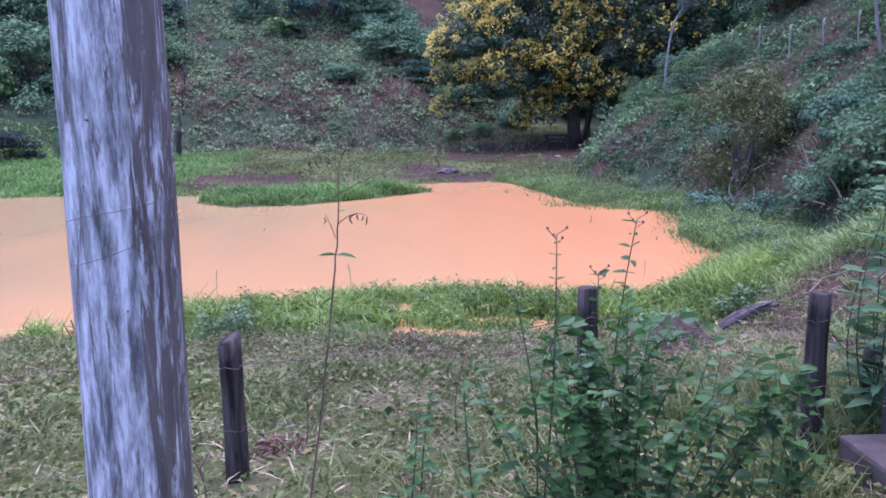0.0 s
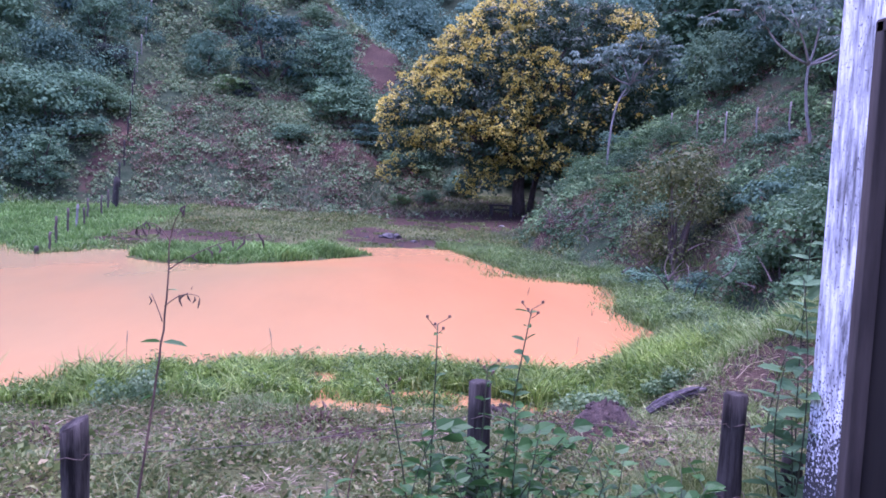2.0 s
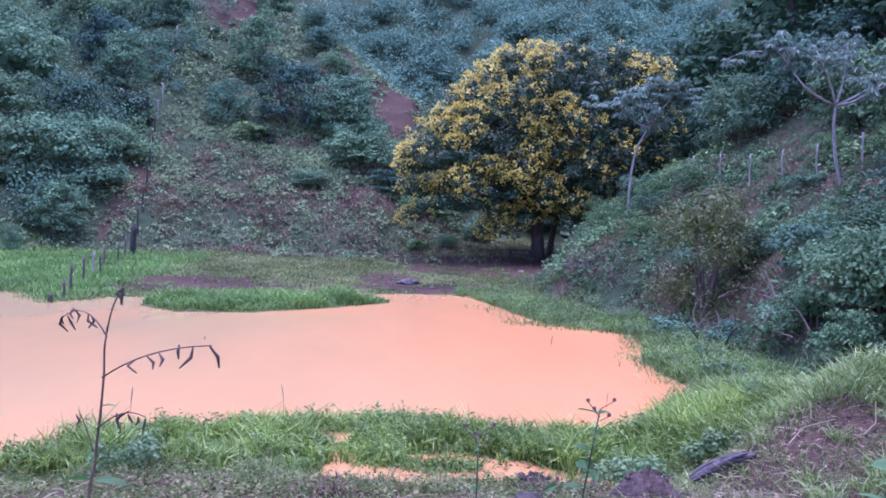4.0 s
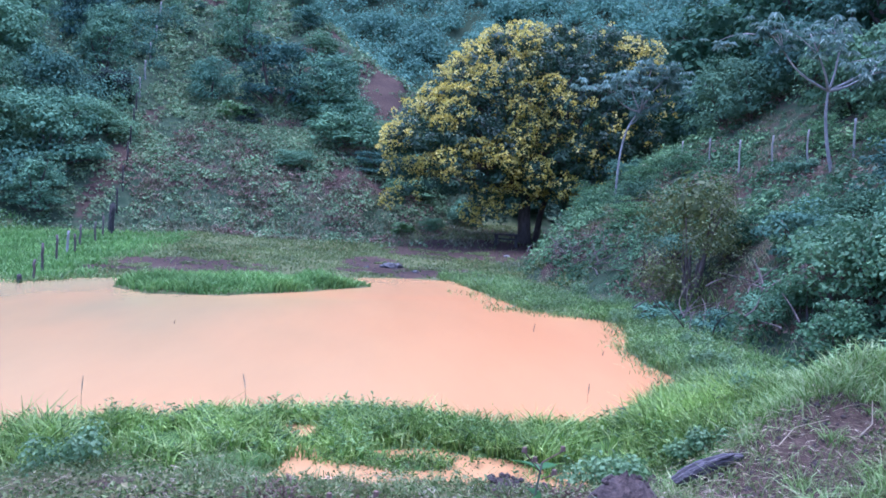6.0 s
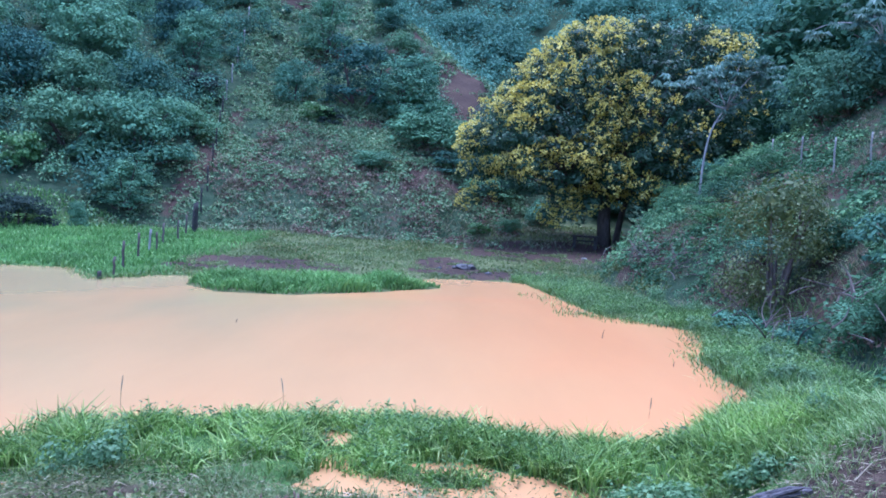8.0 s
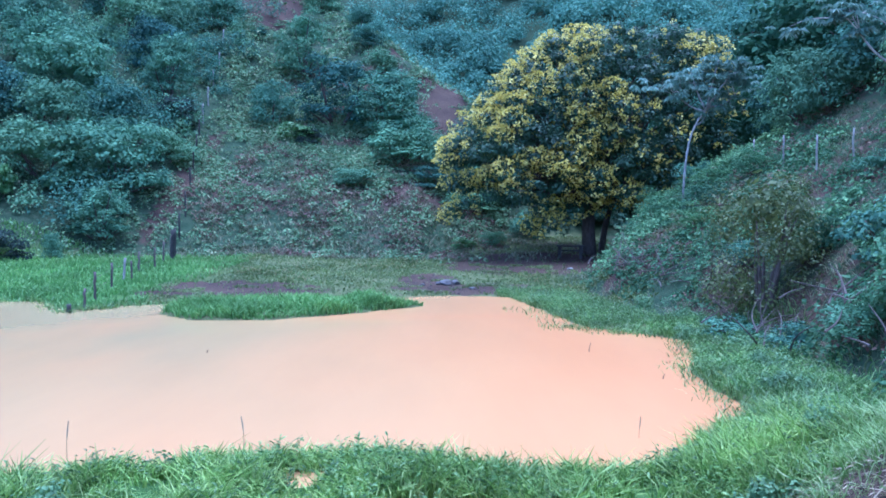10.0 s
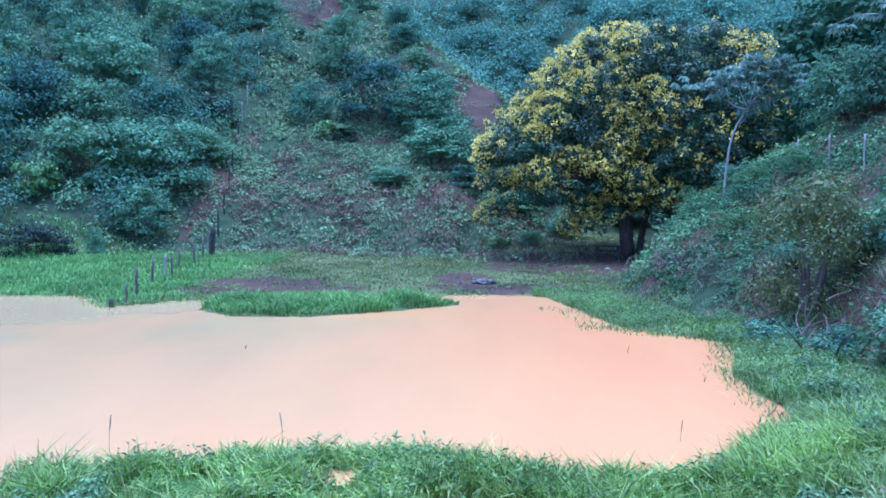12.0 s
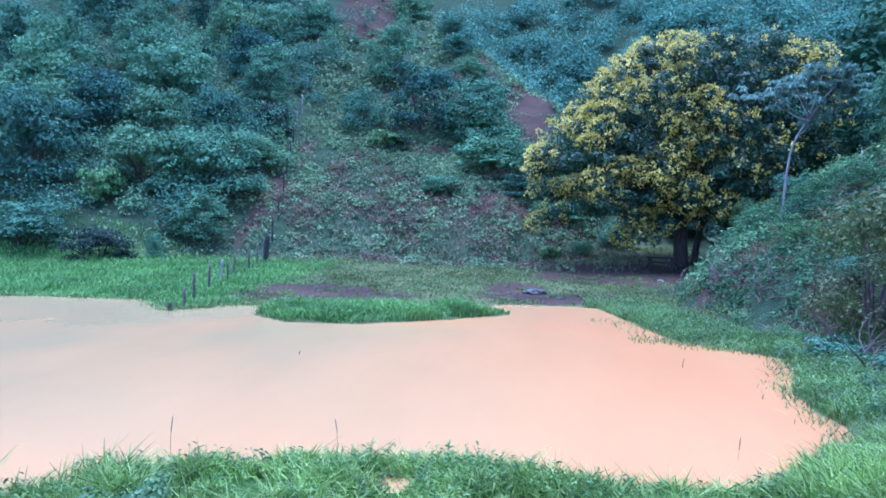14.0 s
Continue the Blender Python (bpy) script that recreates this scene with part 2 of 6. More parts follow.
BANK_BUSH = leaf_material("bank_bush_leaves", (0.0522, 0.112, 0.0525), (0.0712, 0.145, 0.0689), (0.095, 0.184, 0.0886), (0.138, 0.233, 0.123), vary=True, gloss=0.8, shine=0.2, patch=0.8)
# Shade on the upper right-hand slope is put into this darker leaf colour.
SHADY_LEAF = leaf_material("shade_darkened_tree_leaves", (0.0427, 0.0951, 0.0525), (0.0532, 0.113, 0.0623), (0.0665, 0.136, 0.0754), vary=True, gloss=0.9, shine=0.12, through=0.2, patch=0.2)
HAY = leaf_material("half_dry_pasture_grass", (0.10, 0.10, 0.062), (0.12, 0.16, 0.085), (0.19, 0.18, 0.115), (0.27, 0.24, 0.165), through=0.2, gloss=0.8, shine=0.15, patch=0.4)
LIGHT_BUSH = leaf_material("light_green_shrub_leaves", (0.0712, 0.15, 0.0697), (0.109, 0.213, 0.102), (0.162, 0.281, 0.143), gloss=0.6, shine=0.25, patch=0.8)
PALE_BUSH = leaf_material("pale_scrub_leaves", (0.103, 0.186, 0.108), (0.122, 0.215, 0.124), (0.147, 0.247, 0.142), vary=True, gloss=0.9, shine=0.12, through=0.2, patch=0.3)
LIME_BUSH = leaf_material("yellow_green_scrub_leaves", (0.06, 0.13, 0.045), (0.10, 0.20, 0.065), (0.15, 0.26, 0.09), patch=0.3)
GREY_BUSH = leaf_material("grey_twiggy_leaves", (0.024, 0.04, 0.034), (0.036, 0.054, 0.046), (0.052, 0.07, 0.06), gloss=0.9, shine=0.1, patch=0.5)
# Pale and bluish: the haze of distance is mixed into the leaf colour.
FAR_LEAF = leaf_material("haze_tinted_far_leaves", (0.114, 0.218, 0.164), (0.131, 0.242, 0.18), (0.152, 0.272, 0.2), through=0.2, gloss=0.9, shine=0.1, patch=0.06)
TREE_LEAF = leaf_material("dark_feathery_leaves", (0.026, 0.055, 0.034), (0.045, 0.09, 0.052), (0.075, 0.135, 0.075), patch=0.35)
FLOWER = leaf_material("yellow_blossom", (0.48, 0.38, 0.055), (0.65, 0.54, 0.12), (0.76, 0.67, 0.24), through=0.3, patch=0.5)
MEADOW_GRASS = leaf_material("meadow_grass_blades", (0.0762, 0.16, 0.033), (0.14, 0.264, 0.0638), (0.23, 0.358, 0.121), gloss=0.7, patch=0.35)
SILVER_LEAF = leaf_material("silvery_lobed_leaves", (0.09, 0.155, 0.12), (0.14, 0.22, 0.175), (0.21, 0.30, 0.25), patch=0.6)
OLIVE_LEAF = leaf_material("olive_feathery_leaves", (0.06, 0.082, 0.026), (0.095, 0.125, 0.04), (0.15, 0.175, 0.06), patch=0.7)
BROAD_LEAF = leaf_material("broad_shrub_leaves", (0.0239, 0.0674, 0.0213), (0.0411, 0.112, 0.0331), (0.0663, 0.164, 0.0478), (0.103, 0.225, 0.0663), through=0.4, gloss=0.42, patch=3.0)
CLUMP_LEAF = leaf_material("grey_green_weed_leaves", (0.075, 0.14, 0.051), (0.12, 0.21, 0.085), (0.19, 0.29, 0.136), patch=1.5)
POD = plain_material("dry_seed_pods", (0.045, 0.027, 0.024), (0.13, 0.085, 0.07), 30, 0.8)
# ---------------------------------------------------------------- mesh helpers
def rng_of(seed):
    return np.random.default_rng(seed)


def unit(v):
    return v / np.maximum(np.linalg.norm(v, axis=-1, keepdims=True), 1e-9)


class Bag:
    """Gathers quads into one mesh."""

    def __init__(self):
        self.v, self.q, self.n = [], [], 0

    def add(self, v, q):
        self.v.append(np.asarray(v, float).reshape(-1, 3))
        self.q.append(np.asarray(q, int).reshape(-1, 4) + self.n)
        self.n += len(self.v[-1])
        return self

    def mesh(self, name, material, smooth=False):
        v, q = np.concatenate(self.v), np.concatenate(self.q)
        me = bpy.data.meshes.new(name)
        me.vertices.add(len(v))
        me.vertices.foreach_set("co", v.astype(np.float32).ravel())
        me.loops.add(q.size)
        me.loops.foreach_set("vertex_index", q.astype(np.int32).ravel())
        me.polygons.add(len(q))
        me.polygons.foreach_set("loop_start", np.arange(0, q.size, 4, dtype=np.int32))
        me.polygons.foreach_set("use_smooth", np.full(len(q), smooth))
        me.materials.append(material)
        me.update(calc_edges=True)
        me.validate()
        return me


def part(name, shape, material, parent=None, label="", smooth=False):
    """Links a bag, a bmesh or a mesh as one mesh object, under a thing or a part where one is given."""
    if isinstance(shape, Bag):
        data = shape.mesh(name, material, smooth)
    elif isinstance(shape, bmesh.types.BMesh):
        data = bpy.data.meshes.new(name)
        shape.to_mesh(data)
        shape.free()
        data.materials.append(material)
        if smooth:
            data.polygons.foreach_set("use_smooth", [True] * len(data.polygons))
    else:
        data = shape
    ob = new(name, data)
    if parent is not None:
        ob.parent = parent
    return tagged(ob, label)


def thing(name, label, category, at=(0, 0, 0), group="", turn=0.0):
    ob = new(name)
    ob.empty_display_size = 0.2
    ob.matrix_basis = pose(*at, 0, 0, turn)
    return tagged(ob, label, category, group)


def tube(points, radii, n=8, twist=0.0, wobble=0.0, seed=0):
    """A closed round bar along points."""
    p = np.asarray(points, float)
    r = np.full(len(p), radii, float) if np.isscalar(radii) else np.asarray(radii, float)
    p, r = np.vstack([p[:1], p, p[-1:]]), np.concatenate([[1e-4], r, [1e-4]])
    t = unit(np.gradient(np.vstack([p[1:-1]]), axis=0)) if len(p) > 3 else unit(np.diff(p[1:-1], axis=0))
    t = np.vstack([t[:1], t, t[-1:]])
    ref = np.where(np.abs(t[:, 2:3]) > 0.9, [[1.0, 0, 0]], [[0, 0, 1.0]])
    ref = np.broadcast_to(ref[0], t.shape)
    u = unit(np.cross(t, ref))
    w = np.cross(t, u)
    a = np.linspace(0, 2 * np.pi, n, endpoint=False) + twist
    g = rng_of(seed)
    k = 1 + wobble * (g.random((1, n)) - 0.5) + 0.5 * wobble * (g.random((len(p), n)) - 0.5)
    ring = p[:, None] + r[:, None, None] * k[:, :, None] * (np.cos(a)[None, :, None] * u[:, None] + np.sin(a)[None, :, None] * w[:, None])
    i, j = np.meshgrid(np.arange(len(p) - 1), np.arange(n), indexing="ij")
    q = np.stack([i * n + j, i * n + (j + 1) % n, (i + 1) * n + (j + 1) % n, (i + 1) * n + j], -1)
    return ring.reshape(-1, 3), q.reshape(-1, 4)


def box(lo, hi, bevel=0.01):
    """A box with softened edges."""
    bm = bmesh.new()
    bmesh.ops.create_cube(bm, size=1)
    lo, hi = Vector(lo), Vector(hi)
    for v in bm.verts:
        v.co = Vector([(lo[i] + hi[i]) / 2 + v.co[i] * (hi[i] - lo[i]) for i in range(3)])
    if bevel:
        bmesh.ops.bevel(bm, geom=bm.edges[:], offset=bevel, segments=2, affect="EDGES", profile=0.6)
    return bm


def leaves(at, along, length, width, g, droop=0.15, face=None, stir=0.2):
    """One diamond leaf at each place, turned towards face where that is given."""
    at, along = np.asarray(at, float), unit(np.asarray(along, float))
    n = len(at)
    length, width = np.broadcast_to(length, n)[:, None], np.broadcast_to(width, n)[:, None]
    side = unit(np.cross(along, g.normal(size=(n, 3)) + [0, 0, 0.8] if face is None else face + stir * g.normal(size=(n, 3))))
    sag = np.array([0, 0, -1.0]) * droop * length
    v = np.stack([at, at + 0.45 * length * along + 0.5 * width * side, at + length * along + sag, at + 0.45 * length * along - 0.5 * width * side], 1)
    return v.reshape(-1, 3), np.arange(4 * n).reshape(n, 4)


def folded(at, along, length, width, g, droop=0.3):
    """Leaves with a midrib: two halves, slightly folded and drooping."""
    at, along = np.asarray(at, float), unit(np.asarray(along, float))
    n = len(at)
    length, width = np.broadcast_to(length, n)[:, None], np.broadcast_to(width, n)[:, None]
    flat = along * [1, 1, 0.2] + 1e-4
    side = unit(np.cross(flat, [0, 0, 1.0]) + 0.35 * g.normal(size=(n, 3)))
    up = unit(np.cross(side, along))
    sag = np.array([0, 0, -1.0]) * droop * length
    p = lambda s, w, h: at + s * length * along + w * width * side + h * width * up + sag * s * s
    rows = [p(0, 0, 0), p(0.28, 0.46, 0.10), p(0.28, 0, -0.04), p(0.28, -0.46, 0.10), p(0.68, 0.38, 0.08), p(0.68, 0, -0.04), p(0.68, -0.38, 0.08), p(1, 0, 0)]
    v = np.stack(rows, 1).reshape(-1, 3)
    k = np.array([(0, 1, 4, 2), (0, 2, 6, 3), (2, 4, 7, 5), (2, 5, 7, 6)])
    q = (np.arange(n) * 8)[:, None, None] + k[None]
    return v, q.reshape(-1, 4)


def blades(base, height, lean, width, g, curl=0.5):
    """Grass blades in two bends."""
    base = np.asarray(base, float)
    n = len(base)
    height, width = np.broadcast_to(height, n)[:, None], np.broadcast_to(width, n)[:, None]
    a = g.random(n) * 2 * np.pi
    out = np.stack([np.cos(a), np.sin(a), np.zeros(n)], 1) * np.broadcast_to(lean, n)[:, None] * height
    b = g.random(n) * 2 * np.pi
    side = np.stack([np.cos(b), np.sin(b), np.zeros(n)], 1) * 0.5 * width
    up = np.array([0, 0, 1.0]) * height
    mid = base + 0.55 * up + 0.28 * out
    tip = base + up * (1 - curl * g.random((n, 1)) * 0.5) + out
    v = np.stack([base - side, base + side, mid + 0.8 * side, mid - 0.8 * side, tip + 0.12 * side, tip - 0.12 * side], 1).reshape(-1, 3)
    q = (np.arange(n) * 6)[:, None, None] + np.array([(0, 1, 2, 3), (3, 2, 4, 5)])[None]
    return v, q.reshape(-1, 4)


def on_ground(x, y, sink=0.02):
    return np.stack([x, y, ground_height(x, y) - sink], 1)


def sphere_points(n, g):
    v = g.normal(size=(n, 3))
    return unit(v)


def lobe(bag, centre, radius, n, size, g, flat=0.75, below=-0.4, spread=0.35, inner=0, up=0.75):
    """A clump of leaves round a centre, spread towards the light above, with larger leaves inside it."""
    if inner:
        d = sphere_points(inner, g)
        s = min(0.62 * radius, 1.6 * size) * (0.7 + 0.5 * g.random(inner))
        along = unit(np.cross(d, g.normal(size=d.shape)))
        at = np.asarray(centre) + d * (0.35 + 0.3 * g.random((inner, 1))) * radius * [1, 1, flat] - 0.5 * s[:, None] * along
        bag.add(*leaves(at, along, s, 0.7 * s, g, 0.0, d))
    d = sphere_points(int(n * 2.2), g)
    d = d[d[:, 2] > below][:n]
    r = radius * (1 - spread * g.random((len(d), 1)) ** 1.5) * (1 + 0.18 * np.sin(5 * d[:, :1] + 3 * d[:, 1:2] + centre[0]) * np.cos(4 * d[:, 2:3] + centre[1]))
    at = np.asarray(centre) + d * r * [1, 1, flat]
    along = 0.35 * d + 0.9 * unit(np.cross(d, g.normal(size=d.shape)))
    s = size * (0.6 + 0.8 * g.random(len(d)))
    bag.add(*leaves(at - 0.3 * s[:, None] * unit(along), along, s, 0.82 * s, g, 0.2, 0.7 * d + [0, 0, up]))
    return bag


def leaf_shape(ratio, droop, seed):
    g = rng_of(seed)
    return Bag().add(*folded(np.zeros((1, 3)), np.array([[1.0, 0, 0.0001]]), 1.0, ratio, g, droop))


LEAF_MESHES = {}


def leaf_parts(parent, at, along, size, material, g, ratio=0.6, most=300):
    """Single leaves as parts of their plant, on a few shared meshes; those past the most are joined."""
    key = (material.name, ratio)
    if key not in LEAF_MESHES:
        LEAF_MESHES[key] = [leaf_shape(ratio, 0.2 + 0.08 * k, 500 + k).mesh("leaf", material) for k in range(4)]
    at, along, size = np.asarray(at, float), unit(np.asarray(along, float)), np.asarray(size, float)
    for k in range(min(len(at), most)):
        ob = part("leaf", LEAF_MESHES[key][k % 4], None, parent)
        yaw, tip = math.atan2(along[k, 1], along[k, 0]), math.asin(along[k, 2])
        turn = Euler((0.5 * g.normal(), -tip, yaw)).to_matrix().to_4x4()
        ob.matrix_basis = Matrix.Translation(at[k]) @ turn @ Matrix.Scale(size[k], 4)
    if len(at) > most:
        tagged(part("foliage", Bag().add(*folded(at[most:], along[most:], size[most:], ratio * size[most:], g, 0.3)), material, parent), kind="stuff")
# ---------------------------------------------------------------- the lie of the land
def lattice(seed, n=256):
    return np.random.default_rng(seed).random((n, n))


LATTICE = lattice(11)


def vnoise(x, y, scale, shift=0.0):
    """Smooth noise from -1 to 1, one swell in about scale metres."""
    u, v = np.asarray(x, float) / scale + 71.3 + shift, np.asarray(y, float) / scale + 33.7 + 2.3 * shift
    i, j = np.floor(u).astype(int), np.floor(v).astype(int)
    a, b = u - i, v - j
    a, b = a * a * (3 - 2 * a), b * b * (3 - 2 * b)
    n = LATTICE.shape[0]
    p, q = LATTICE[i % n, j % n], LATTICE[(i + 1) % n, j % n]
    r, s = LATTICE[i % n, (j + 1) % n], LATTICE[(i + 1) % n, (j + 1) % n]
    return 2 * ((p * (1 - a) + q * a) * (1 - b) + (r * (1 - a) + s * a) * b) - 1


def step(t):
    t = np.clip(t, 0, 1)
    return t * t * (3 - 2 * t)


K = 0.8
# outline of the pond, seen from above, in paces
POND = np.array([(-60, 34), (-30, 36), (-22, 36.3), (-15.5, 36.8), (-12.8, 33.2), (-11.2, 35.6), (-9.0, 36.6), (-4.0, 37.6), (0.6, 40.6),
                 (2.9, 41.6), (5.0, 40.6), (5.6, 36.5), (6.6, 30.0), (8.3, 28.5), (9.2, 27.2), (8.5, 24.4), (7.7, 22.4), (7.5, 20.3), (7.4, 18.2),
                 (6.9, 16.6), (5.3, 14.8), (4.2, 14.1), (3.1, 13.9), (2.0, 14.4), (0.4, 15.0), (-1.3, 14.8), (-2.8, 14.2), (-4.1, 13.2), (-5.3, 12.2),
                 (-6.4, 11.4), (-9.0, 10.8), (-18, 10.2), (-60, 9.0)])
ISLET = np.array([(-8.8, 33.0), (-7.1, 31.3), (-4.7, 31.5), (-2.0, 33.6), (0.7, 36.6), (-1.5, 37.4), (-5.0, 35.8), (-8.2, 34.6)])


def inside_out(x, y, poly):
    """Distance from a closed outline; less than 0 inside."""
    x, y = np.asarray(x, float), np.asarray(y, float)
    best, odd = np.full(x.shape, 1e9), np.zeros(x.shape, bool)
    for (ax, ay), (bx, by) in zip(poly, np.roll(poly, -1, 0)):
        dx, dy = bx - ax, by - ay
        t = np.clip(((x - ax) * dx + (y - ay) * dy) / (dx * dx + dy * dy), 0, 1)
        best = np.minimum(best, np.hypot(x - ax - t * dx, y - ay - t * dy))
        cross = (ay > y) != (by > y)
        odd ^= cross & (x < ax + (y - ay) * dx / (dy if dy else 1e-9))
    return np.where(odd, -best, best)


def hill_foot_right(y):
    return np.interp(y, (-20, 4, 9, 15, 20, 27, 35, 41, 50, 60, 75, 110, 200), (6.5, 6.8, 9.0, 10.2, 10.8, 11.4, 10.6, 9.2, 10.7, 14.6, 19, 32, 60))


def ground_height(x, y):
    """Height of the ground; the water stands at 0. The plan below is drawn in paces of K metres."""
    x, y = np.asarray(x, float) / K, np.asarray(y, float) / K
    sd = np.minimum(inside_out(x, y, POND) + 0.13 * vnoise(x, y, 1.1), 40)
    isl = inside_out(x, y, ISLET) + 0.15 * vnoise(x, y, 0.8, 3)
    # pond bed and the flat meadow beyond it
    z = np.where(sd < 0, np.maximum(-0.9, 0.3 * sd), 0.1 * step(sd / 0.8) + 0.055 * np.clip(sd - 0.8, 0, 22))
    z = np.where(isl < 0.6, np.maximum(z, 0.26 * step((0.5 - isl) / 1.2) - 0.03), z)
    # the near belt is soaked ground, then the bank climbs to the house
    near = step((24 - y) / 8)
    belt = 0.075 * vnoise(x, y, 0.55, 5) + 0.05 * vnoise(x, y, 2.1, 6) + 0.045
    for px, py, sx, sy, deep in ((0.3, 12.0, 0.8, 0.5, 0.19), (2.5, 11.6, 1.4, 0.8, 0.36), (4.1, 12.3, 0.5, 0.4, 0.13), (1.7, 12.9, 0.5, 0.3, 0.10), (-3.9, 11.2, 0.5, 0.6, 0.30)):
        belt = belt - deep * np.exp(-((x - px) / sx) ** 2 - ((y - py) / sy) ** 2)
    bank = np.interp(y, (-20, 1.0, 3.4, 4.6, 7.0, 9.0, 10.8, 11.8, 12.6), (1.55, 1.52, 1.42, 1.25, 0.95, 0.62, 0.3, 0.1, 0.0))
    left = np.where(sd > 0, belt + bank, z)
    z = np.where((y < 17) & (x < 9), np.where(sd > 0, left, z), z)
    z = z + step((x - 1.0) / 3.0) * 0.3 * step((9.5 - y) / 5)
    mound = 1.25 * step((x - 4.2) / 3.2) * np.exp(-((y - 11.2) / np.where(y < 11.2, 2.5, 3.4)) ** 2) + 0.22 * step((x - 4.6) / 1.0) * np.exp(-((y - 11.2) / 0.9) ** 2)
    z = z + mound * (1 + 0.18 * vnoise(x, y, 0.9, 8))
    # right-hand hillside
    d = x - hill_foot_right(y) + 0.9 * vnoise(x, y, 5, 1)
    rise = np.where(d > 0, (0.9 + 0.4 * step((y - 32) / 8)) * step(d / 2.4) + 0.62 * d - 0.004 * np.clip(d - 14, 0, 60) ** 2 * 0.3, 0)
    # spur on the left, its crest falling towards the tree
    foot = np.interp(x, (-90, -45, -26, -17, 0, 5, 15, 30), (44, 47, 52, 58.5, 59.3, 66, 67, 62))
    a = 0.46 * np.clip(y - foot, 0, None) + 0.13 * np.clip(y - 88, 0, None) + 0.06 * np.clip(-20 - x, 0, 60) * step((y - foot) / 20)
    along, perp = ((x - 5) * -13.6 + (y - 88) * 25) / 28.5, ((x - 5) * 25 + (y - 88) * 13.6) / 28.5
    b = 13.6 + 0.54 * along - 0.75 * perp
    b = np.maximum(b, 0.05 * np.clip(y - 60, 0, 60))
    spur = np.minimum(a, np.where(y > 58, b, a))
    # cattle have trodden narrow terraces along the open hillside
    tread = 2 * np.pi * (spur / 0.52 + 0.7 * vnoise(x, y, 7, 14) + 0.25 * vnoise(x, y, 2.2, 15))
    spur = spur + 0.10 * np.sin(tread) * step(spur / 0.5) * step((11 - spur) / 5) * step((x + 19) / 3) * (0.6 + 0.4 * vnoise(x, y, 3.1, 16))
    # the far hillside that closes the valley
    far = 0.72 * np.clip(y - 122 + 0.25 * (x - 10), 0, None)
    # a gentle lap of pasture behind the big tree
    spur = spur + 0.13 * np.clip(y - 57.5, 0, 8.5) * step((x - 0.5) / 4) * step((22 - x) / 4)
    slope = np.maximum(np.maximum(spur, far), rise * step((y + 5) / 10))
    z = z + slope
    rough = step(sd / 6) * step((y - 9) / 8)
    z = z + rough * (0.10 * vnoise(x, y, 1.6) + 0.16 * vnoise(x, y, 4.5, 2)) * (0.4 + step(slope / 4))
    z = z + step(slope / 5) * (0.9 * vnoise(x, y, 11, 4) + 1.2 * vnoise(x, y, 27, 7) * step(slope / 14))
    return K * (z + step(sd / 1.5) * (0.03 * vnoise(x, y, 0.45, 9) + 0.035 * vnoise(x, y, 0.9, 19)) * step((30 - y) / 20))


def ground_at(x, y):
    return float(ground_height(np.array([x]), np.array([y]))[0])
# ---------------------------------------------------------------- ground, water, house
def ellipse(x, y, cx, cy, rx, ry):
    return ((x - cx) / rx) ** 2 + ((y - cy) / ry) ** 2


# open patches of earth: place, half-widths, bareness
NEAR_BARE = (
    (3.6, 7.4, 2.0, 1.2, 0.7), (5.0, 8.6, 1.3, 0.55, 0.9), (0.0, 7.5, 0.8, 0.5, 0.6), (-3.0, 6.6, 1.2, 0.6, 0.6), (-3.4, 5.0, 1.2, 0.7, 0.6), (2.6, 6.0, 1.2, 1.0, 0.35),
    (9.6, 18.2, 1.2, 1.6, 0.5), (9.4, 21.0, 1.3, 1.6, 0.45), (9.3, 25.0, 1.0, 2.4, 0.4),
)
FAR_BARE = (
    (-6.4, 33.0, 3.4, 1.9, 1.0), (-8.4, 31.0, 1.5, 0.9, 0.9), (2.4, 35.0, 3.2, 1.6, 1.0), (0.8, 37.6, 1.4, 2.2, 0.7), (6.4, 43.8, 5.2, 4.4, 1.0), (8.8, 31.6, 1.5, 1.4, 0.6), (14.3, 29.0, 1.4, 2.2, 0.5), (15.0, 25.2, 1.2, 1.5, 0.45), (11.4, 33.0, 0.9, 2.0, 0.4),
    (1.2, 73, 2.6, 7.0, 1.0), (-18.5, 97, 3.4, 9.0, 0.8), (0.6, 55.4, 3.4, 1.8, 0.75), (-15.6, 55, 0.9, 9.0, 0.6), (-4.5, 84, 2.2, 12, 0.6), (-8.5, 72, 1.6, 6, 0.5),
)


def bare_share(x, y):
    """1 where the earth lies open, 0 under full growth."""
    x, y = np.asarray(x, float), np.asarray(y, float)
    b = np.zeros(x.shape)
    for cx, cy, rx, ry, k in NEAR_BARE + FAR_BARE:
        b = np.maximum(b, k * (1 - step((ellipse(x, y, cx, cy, rx, ry) - 0.45) / 0.9)))
    slope = np.clip(0.10 + 0.5 * vnoise(x, y, 5, 12), 0, 0.42) * step((y - 46) / 4) * step((112 - y) / 6) * step((x + 17) / 4) + (0.36 - 0.16 * step((y - 20) / 4)) * step((x - 8.0) / 2) * step((y - 10) / 5) * step((60 - y) / 15)
    bank = 0.30 * step((9.1 - y) / 0.8) - 0.16 * step((7.4 - y) / 0.8)
    return np.clip(np.maximum(np.maximum(b, slope), bank), 0, 1)


def lush_share(x, y):
    x, y = np.asarray(x, float), np.asarray(y, float)
    meadow = step((-7 - x) / 4) * step((y - 26) / 3) * step((46 - y) / 5)
    belt = step((y - 8.8) / 0.6) * step((13.5 - y) / 1.5) * step((9 - x) / 2)
    return np.clip(np.maximum(meadow, 0.85 * belt), 0, 1)


